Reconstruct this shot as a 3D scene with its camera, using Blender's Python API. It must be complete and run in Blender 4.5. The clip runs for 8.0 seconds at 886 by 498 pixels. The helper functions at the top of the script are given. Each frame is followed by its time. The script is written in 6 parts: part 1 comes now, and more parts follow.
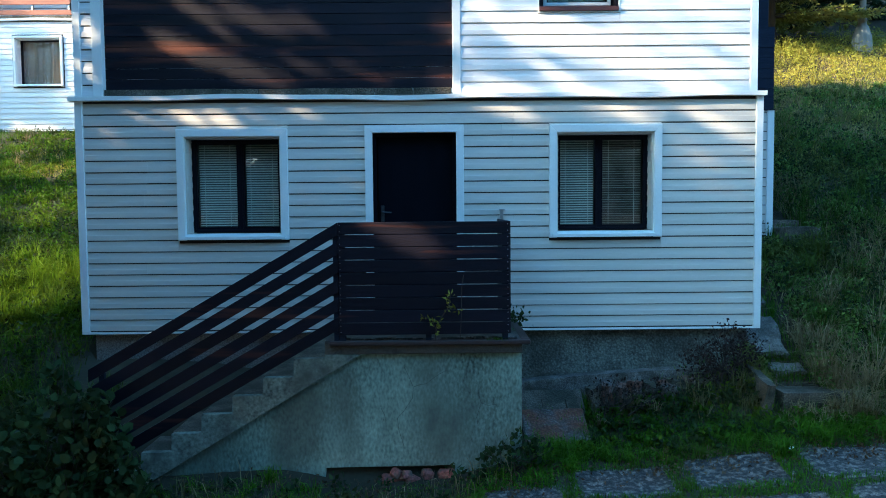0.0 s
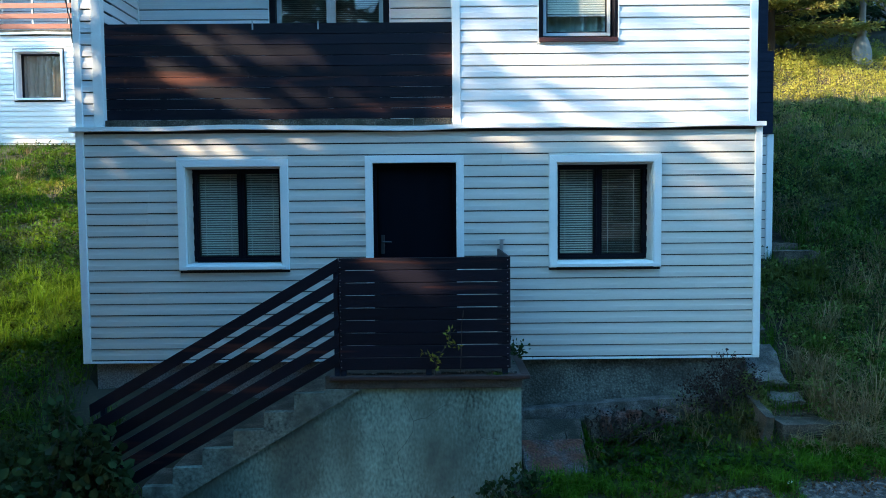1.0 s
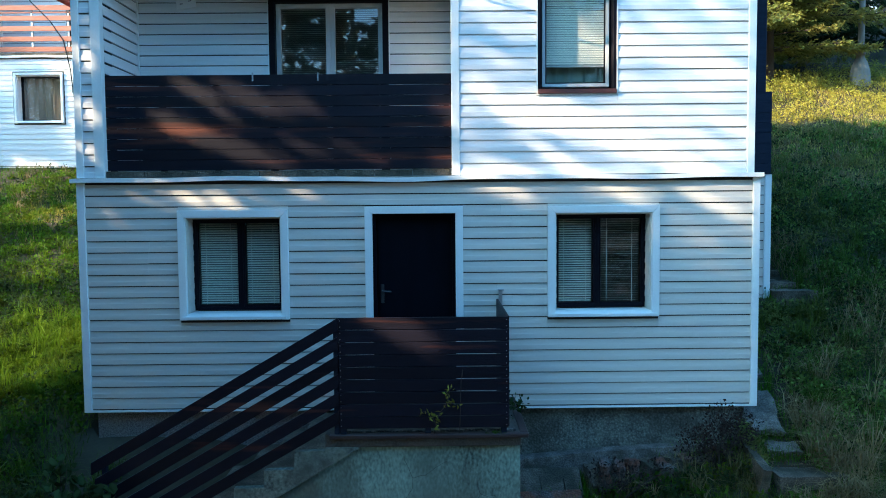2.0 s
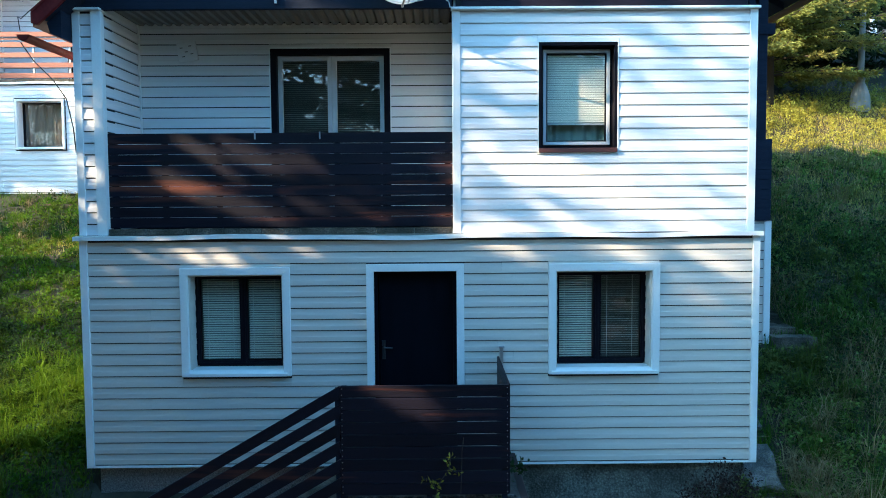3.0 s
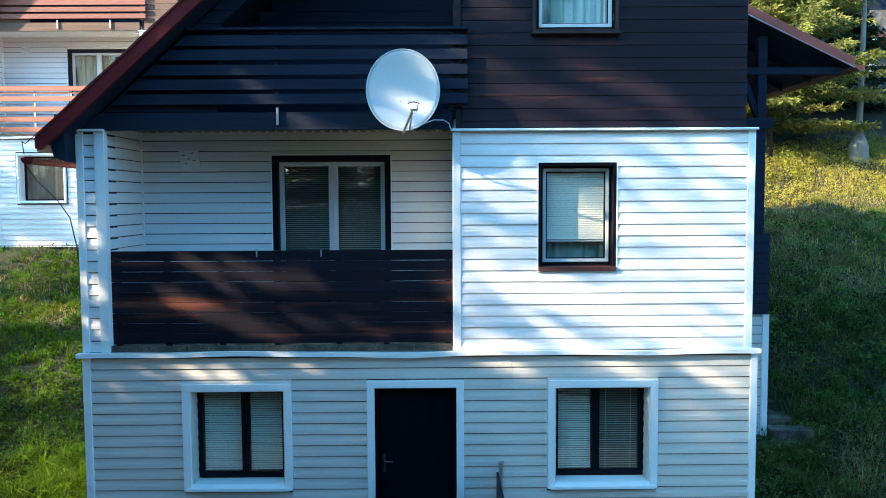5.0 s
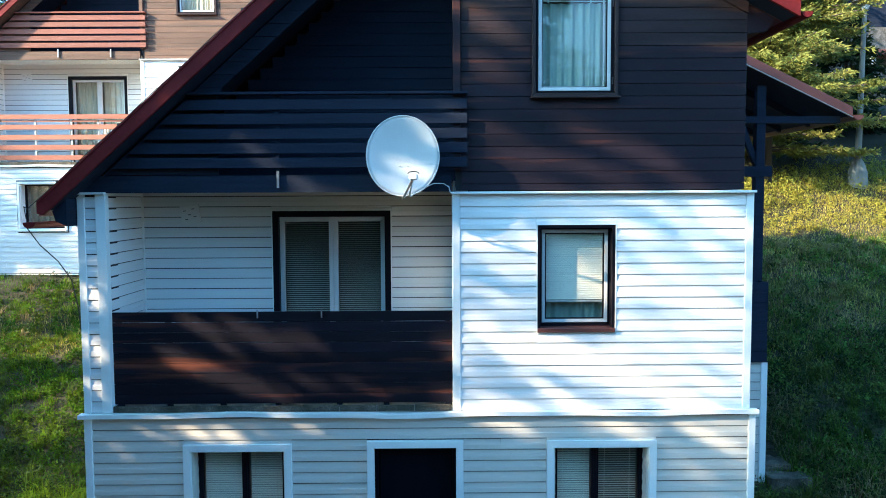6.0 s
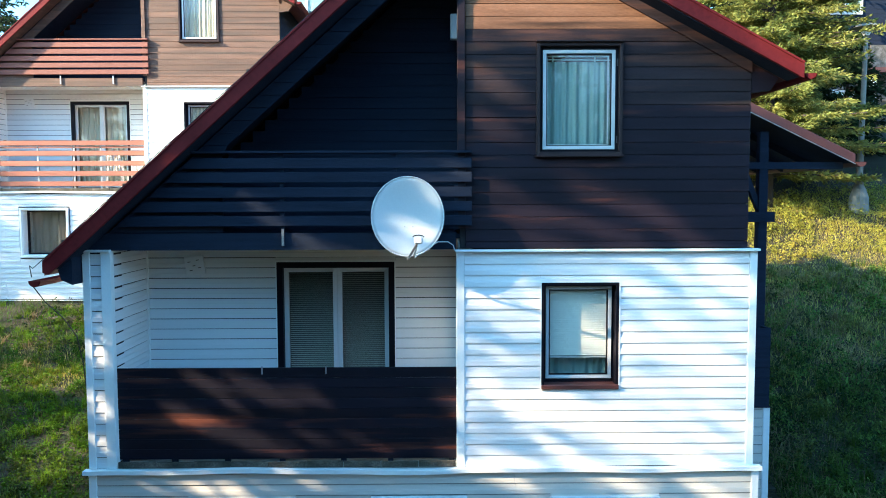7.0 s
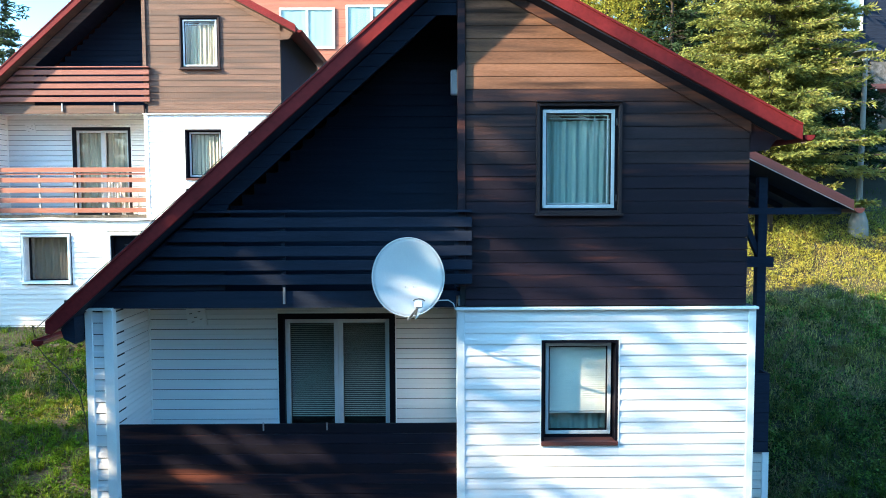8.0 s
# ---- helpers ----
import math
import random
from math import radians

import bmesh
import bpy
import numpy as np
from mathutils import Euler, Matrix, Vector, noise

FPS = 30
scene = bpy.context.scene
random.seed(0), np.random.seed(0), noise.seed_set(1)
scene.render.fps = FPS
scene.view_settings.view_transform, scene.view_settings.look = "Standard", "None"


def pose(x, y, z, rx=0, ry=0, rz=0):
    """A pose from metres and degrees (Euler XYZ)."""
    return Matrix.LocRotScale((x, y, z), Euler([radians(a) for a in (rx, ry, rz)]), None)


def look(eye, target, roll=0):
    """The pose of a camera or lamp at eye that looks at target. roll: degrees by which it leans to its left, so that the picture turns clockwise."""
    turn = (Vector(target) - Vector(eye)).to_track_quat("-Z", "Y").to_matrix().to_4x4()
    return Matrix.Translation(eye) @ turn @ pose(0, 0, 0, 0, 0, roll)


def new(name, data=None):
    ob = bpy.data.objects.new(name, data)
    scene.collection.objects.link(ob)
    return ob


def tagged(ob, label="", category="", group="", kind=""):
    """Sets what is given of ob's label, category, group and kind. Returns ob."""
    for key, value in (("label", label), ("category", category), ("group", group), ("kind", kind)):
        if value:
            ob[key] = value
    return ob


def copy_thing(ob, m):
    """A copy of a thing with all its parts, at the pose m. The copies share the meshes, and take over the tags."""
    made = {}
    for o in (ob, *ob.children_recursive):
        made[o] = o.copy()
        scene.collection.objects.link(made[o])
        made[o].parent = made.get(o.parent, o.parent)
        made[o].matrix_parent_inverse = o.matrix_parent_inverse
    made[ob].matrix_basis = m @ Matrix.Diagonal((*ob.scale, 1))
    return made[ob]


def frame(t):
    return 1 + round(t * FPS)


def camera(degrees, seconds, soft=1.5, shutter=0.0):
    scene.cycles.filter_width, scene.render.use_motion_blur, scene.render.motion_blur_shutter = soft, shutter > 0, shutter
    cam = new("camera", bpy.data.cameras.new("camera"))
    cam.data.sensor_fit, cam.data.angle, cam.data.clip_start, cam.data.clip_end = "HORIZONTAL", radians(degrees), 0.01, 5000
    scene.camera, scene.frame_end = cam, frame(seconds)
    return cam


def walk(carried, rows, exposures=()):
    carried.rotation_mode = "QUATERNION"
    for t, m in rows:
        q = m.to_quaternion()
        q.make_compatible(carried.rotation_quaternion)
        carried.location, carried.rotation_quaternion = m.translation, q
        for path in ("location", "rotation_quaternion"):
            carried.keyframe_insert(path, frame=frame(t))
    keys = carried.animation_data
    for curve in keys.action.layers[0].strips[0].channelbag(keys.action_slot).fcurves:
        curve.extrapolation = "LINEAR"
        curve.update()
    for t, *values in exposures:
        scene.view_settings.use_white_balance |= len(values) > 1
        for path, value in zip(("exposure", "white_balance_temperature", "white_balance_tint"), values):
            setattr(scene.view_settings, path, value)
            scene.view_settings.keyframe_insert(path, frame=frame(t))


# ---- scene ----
cam = camera(61.1, 8.0, soft=0.95)
PATH = [
    (0, (-0.025, -0.762, 2.51), (-0.014, 1.235, 2.394), -0.5),
    (0.5, (-0.025, -0.761, 2.638), (-0.014, 1.235, 2.521), -0.5),
    (1, (-0.023, -0.768, 2.826), (-0.012, 1.229, 2.708), -0.5),
    (1.5, (-0.016, -0.774, 3.075), (-0.004, 1.222, 2.955), -0.5),
    (3, (-0.027, -0.771, 3.967), (-0.014, 1.225, 3.843), -0.4),
    (3.5, (-0.038, -0.755, 4.272), (-0.024, 1.241, 4.147), -0.3),
    (4, (-0.039, -0.756, 4.594), (-0.025, 1.24, 4.469), -0.3),
    (4.5, (-0.033, -0.761, 4.886), (-0.019, 1.235, 4.76), -0.3),
    (6, (-0.019, -0.759, 5.86), (-0.005, 1.237, 5.728), -0.3),
    (6.5, (-0.037, -0.75, 6.155), (-0.023, 1.245, 6.022), -0.2),
    (7, (-0.065, -0.742, 6.455), (-0.05, 1.254, 6.323), -0.2),
    (7.5, (-0.072, -0.739, 6.743), (-0.058, 1.257, 6.611), -0.2),
    (8, (-0.063, -0.747, 7.065), (-0.049, 1.249, 6.931), -0.2),
]
walk(cam, [(t, look(eye, target, roll)) for t, eye, target, roll in PATH],
     exposures=[(0.0, 2.38, 5900, 2), (4.5, 2.39, 5900, 2), (8.0, 2.45, 5900, 2)])

# ---- world and sun ----
SUN_WAY = Vector((2.5, 1.0, -1.3)).normalized()       # the way the sunlight travels
world = bpy.data.worlds.new("sky")
scene.world = world
world.use_nodes = True
wn = world.node_tree.nodes
sky = wn.new("ShaderNodeTexSky")
sky.sky_type = "NISHITA"
sky.sun_disc = False
sky.sun_elevation = math.asin(-SUN_WAY.z)
sky.sun_rotation = math.atan2(-SUN_WAY.x, -SUN_WAY.y)
sky.altitude, sky.ozone_density, sky.dust_density = 700, 4.0, 3.0
wn["Background"].inputs[1].default_value = 0.150
blue = wn.new("ShaderNodeVectorMath")                  # a clear mountain sky: pale haze low down, deeper blue overhead
blue.operation = "MULTIPLY"
way_up, climb, haze = wn.new("ShaderNodeTexCoord"), wn.new("ShaderNodeSeparateXYZ"), wn.new("ShaderNodeMix")
haze.data_type, haze.clamp_factor = "RGBA", True
lift = wn.new("ShaderNodeMapRange")
lift.inputs["From Min"].default_value, lift.inputs["From Max"].default_value = 0.05, 0.36
haze.inputs["A"].default_value, haze.inputs["B"].default_value = (1.10, 1.05, 1.0, 1), (0.61, 1.0, 1.05, 1)
world.node_tree.links.new(way_up.outputs["Generated"], climb.inputs[0])
world.node_tree.links.new(climb.outputs["Z"], lift.inputs["Value"])
world.node_tree.links.new(lift.outputs[0], haze.inputs["Factor"])
world.node_tree.links.new(haze.outputs["Result"], blue.inputs[1])
world.node_tree.links.new(sky.outputs[0], blue.inputs[0])
world.node_tree.links.new(blue.outputs[0], wn["Background"].inputs[0])
sun_data = bpy.data.lights.new("sun", "SUN")
sun_data.energy, sun_data.angle, sun_data.color = 4.1, radians(0.75), (1.0, 0.74, 0.49)
sun = new("sun", sun_data)
sun.matrix_world = look(-SUN_WAY * 60, (0, 0, 0))


# ---- materials ----
def material(name, color, rough=0.6, metal=0.0, vary=0.15, scale=3.0, fine=60.0, bump=0.15, stretch=(1, 1, 1),
             tint=None, tint_at=0.6, spec=0.5, island=False, per_object=0.0, crack=0.0, grit=0.0):
    """A surface with two scales of colour variation, relief and an optional stain colour."""
    m = bpy.data.materials.new(name)
    m.use_nodes = True
    n, k = m.node_tree.nodes, m.node_tree.links
    b = n["Principled BSDF"]
    b.inputs["Roughness"].default_value, b.inputs["Metallic"].default_value = rough, metal
    b.inputs["Specular IOR Level"].default_value = spec
    geo = n.new("ShaderNodeNewGeometry")
    mp = n.new("ShaderNodeMapping")
    mp.inputs["Scale"].default_value = stretch
    k.new(geo.outputs["Position"], mp.inputs["Vector"])
    big, small = n.new("ShaderNodeTexNoise"), n.new("ShaderNodeTexNoise")
    big.inputs["Scale"].default_value, big.inputs["Detail"].default_value = scale, 5
    small.inputs["Scale"].default_value, small.inputs["Detail"].default_value = fine, 4
    for t in (big, small):
        k.new(mp.outputs[0], t.inputs["Vector"])
    add = n.new("ShaderNodeMath")
    add.operation = "ADD"
    k.new(big.outputs["Fac"], add.inputs[0])
    k.new(small.outputs["Fac"], add.inputs[1])
    ramp = n.new("ShaderNodeMapRange")
    ramp.inputs["From Min"].default_value, ramp.inputs["From Max"].default_value = 0.6, 1.4
    ramp.inputs["To Min"].default_value, ramp.inputs["To Max"].default_value = 1 - vary, 1 + vary
    k.new(add.outputs[0], ramp.inputs["Value"])
    mul = n.new("ShaderNodeVectorMath")
    mul.operation = "SCALE"
    mul.inputs[0].default_value = color
    k.new(ramp.outputs[0], mul.inputs["Scale"])
    out = mul.outputs[0]
    if island or per_object:
        if island:
            src = geo.outputs["Random Per Island"]
        else:
            src = n.new("ShaderNodeObjectInfo").outputs["Random"]
        r2 = n.new("ShaderNodeMapRange")
        w = per_object or 0.35
        r2.inputs["To Min"].default_value, r2.inputs["To Max"].default_value = 1 - w, 1 + w
        k.new(src, r2.inputs["Value"])
        mul2 = n.new("ShaderNodeVectorMath")
        mul2.operation = "SCALE"
        k.new(out, mul2.inputs[0])
        k.new(r2.outputs[0], mul2.inputs["Scale"])
        out = mul2.outputs[0]
    if tint:
        st = n.new("ShaderNodeTexNoise")
        st.inputs["Scale"].default_value, st.inputs["Detail"].default_value = scale * 0.6, 7
        k.new(mp.outputs[0], st.inputs["Vector"])
        r3 = n.new("ShaderNodeMapRange")
        r3.inputs["From Min"].default_value, r3.inputs["From Max"].default_value = tint_at - 0.08, tint_at + 0.12
        k.new(st.outputs["Fac"], r3.inputs["Value"])
        mix = n.new("ShaderNodeMix")
        mix.data_type = "RGBA"
        k.new(r3.outputs[0], mix.inputs["Factor"])
        k.new(out, mix.inputs["A"])
        mix.inputs["B"].default_value = (*tint, 1)
        out = mix.outputs["Result"]
    if crack:
        vor, warp, line, dark = n.new("ShaderNodeTexVoronoi"), n.new("ShaderNodeVectorMath"), n.new("ShaderNodeMapRange"), n.new("ShaderNodeVectorMath")
        warp.operation, dark.operation = "MULTIPLY_ADD", "SCALE"
        k.new(big.outputs["Color"], warp.inputs[0])
        warp.inputs[1].default_value = (0.5, 0.5, 0.5)
        k.new(mp.outputs[0], warp.inputs[2])
        vor.feature = "DISTANCE_TO_EDGE"
        vor.inputs["Scale"].default_value = crack
        k.new(warp.outputs[0], vor.inputs["Vector"])
        line.inputs["From Max"].default_value = 0.004 * max(1.0, crack)
        line.inputs["To Min"].default_value = 0.35
        k.new(vor.outputs["Distance"], line.inputs["Value"])
        k.new(out, dark.inputs[0])
        k.new(line.outputs[0], dark.inputs["Scale"])
        out = dark.outputs[0]
    height = add.outputs[0]
    if grit:                                            # pebbles that stand out of the mortar
        peb, tone, shade, rel = n.new("ShaderNodeTexVoronoi"), n.new("ShaderNodeMapRange"), n.new("ShaderNodeVectorMath"), n.new("ShaderNodeMath")
        peb.inputs["Scale"].default_value = grit
        k.new(geo.outputs["Position"], peb.inputs["Vector"])
        tone.inputs["From Min"].default_value, tone.inputs["From Max"].default_value = 0.15, 0.75
        tone.inputs["To Min"].default_value, tone.inputs["To Max"].default_value = 1.25, 0.66
        k.new(peb.outputs["Distance"], tone.inputs["Value"])
        shade.operation, rel.operation = "SCALE", "MULTIPLY_ADD"
        k.new(out, shade.inputs[0])
        k.new(tone.outputs[0], shade.inputs["Scale"])
        out = shade.outputs[0]
        k.new(tone.outputs[0], rel.inputs[0])
        rel.inputs[1].default_value = 0.6
        k.new(add.outputs[0], rel.inputs[2])
        height = rel.outputs[0]
    k.new(out, b.inputs["Base Color"])
    if bump:
        bp = n.new("ShaderNodeBump")
        bp.inputs["Strength"].default_value, bp.inputs["Distance"].default_value = bump, 0.01
        k.new(height, bp.inputs["Height"])
        k.new(bp.outputs[0], b.inputs["Normal"])
    return m


def leaf_material(name, color, tip=None, vary=0.4):
    """Leaves and blades: light passes through them in part."""
    m = material(name, color, rough=0.55, vary=0.25, scale=1.2, fine=9, bump=0, island=True, per_object=vary, tint=tip, tint_at=0.58, spec=0.06)
    n, k = m.node_tree.nodes, m.node_tree.links
    b = n["Principled BSDF"]
    tr = n.new("ShaderNodeBsdfTranslucent")
    src = b.inputs["Base Color"].links[0].from_socket
    k.new(src, tr.inputs["Color"])
    mix = n.new("ShaderNodeMixShader")
    mix.inputs[0].default_value = 0.35
    k.new(b.outputs[0], mix.inputs[1])
    k.new(tr.outputs[0], mix.inputs[2])
    k.new(mix.outputs[0], n["Material Output"].inputs["Surface"])
    return m


def glass_material(name, tint=(0.97, 0.98, 0.97)):
    m = bpy.data.materials.new(name)
    m.use_nodes = True
    n, k = m.node_tree.nodes, m.node_tree.links
    n.remove(n["Principled BSDF"])
    clear, gloss, mix = (n.new("ShaderNodeBsdfTransparent"), n.new("ShaderNodeBsdfGlossy"), n.new("ShaderNodeMixShader"))
    lw, pw, fr = n.new("ShaderNodeLayerWeight"), n.new("ShaderNodeMath"), n.new("ShaderNodeMapRange")
    clear.inputs[0].default_value = (*tint, 1)
    gloss.inputs["Roughness"].default_value = 0.01
    pw.operation = "POWER"
    pw.inputs[1].default_value = 5.0
    fr.inputs["To Min"].default_value, fr.inputs["To Max"].default_value = 0.045, 0.9
    k.new(lw.outputs["Facing"], pw.inputs[0])
    k.new(pw.outputs[0], fr.inputs["Value"])
    k.new(fr.outputs[0], mix.inputs[0])
    k.new(clear.outputs[0], mix.inputs[1])
    k.new(gloss.outputs[0], mix.inputs[2])
    k.new(mix.outputs[0], n["Material Output"].inputs["Surface"])
    return m


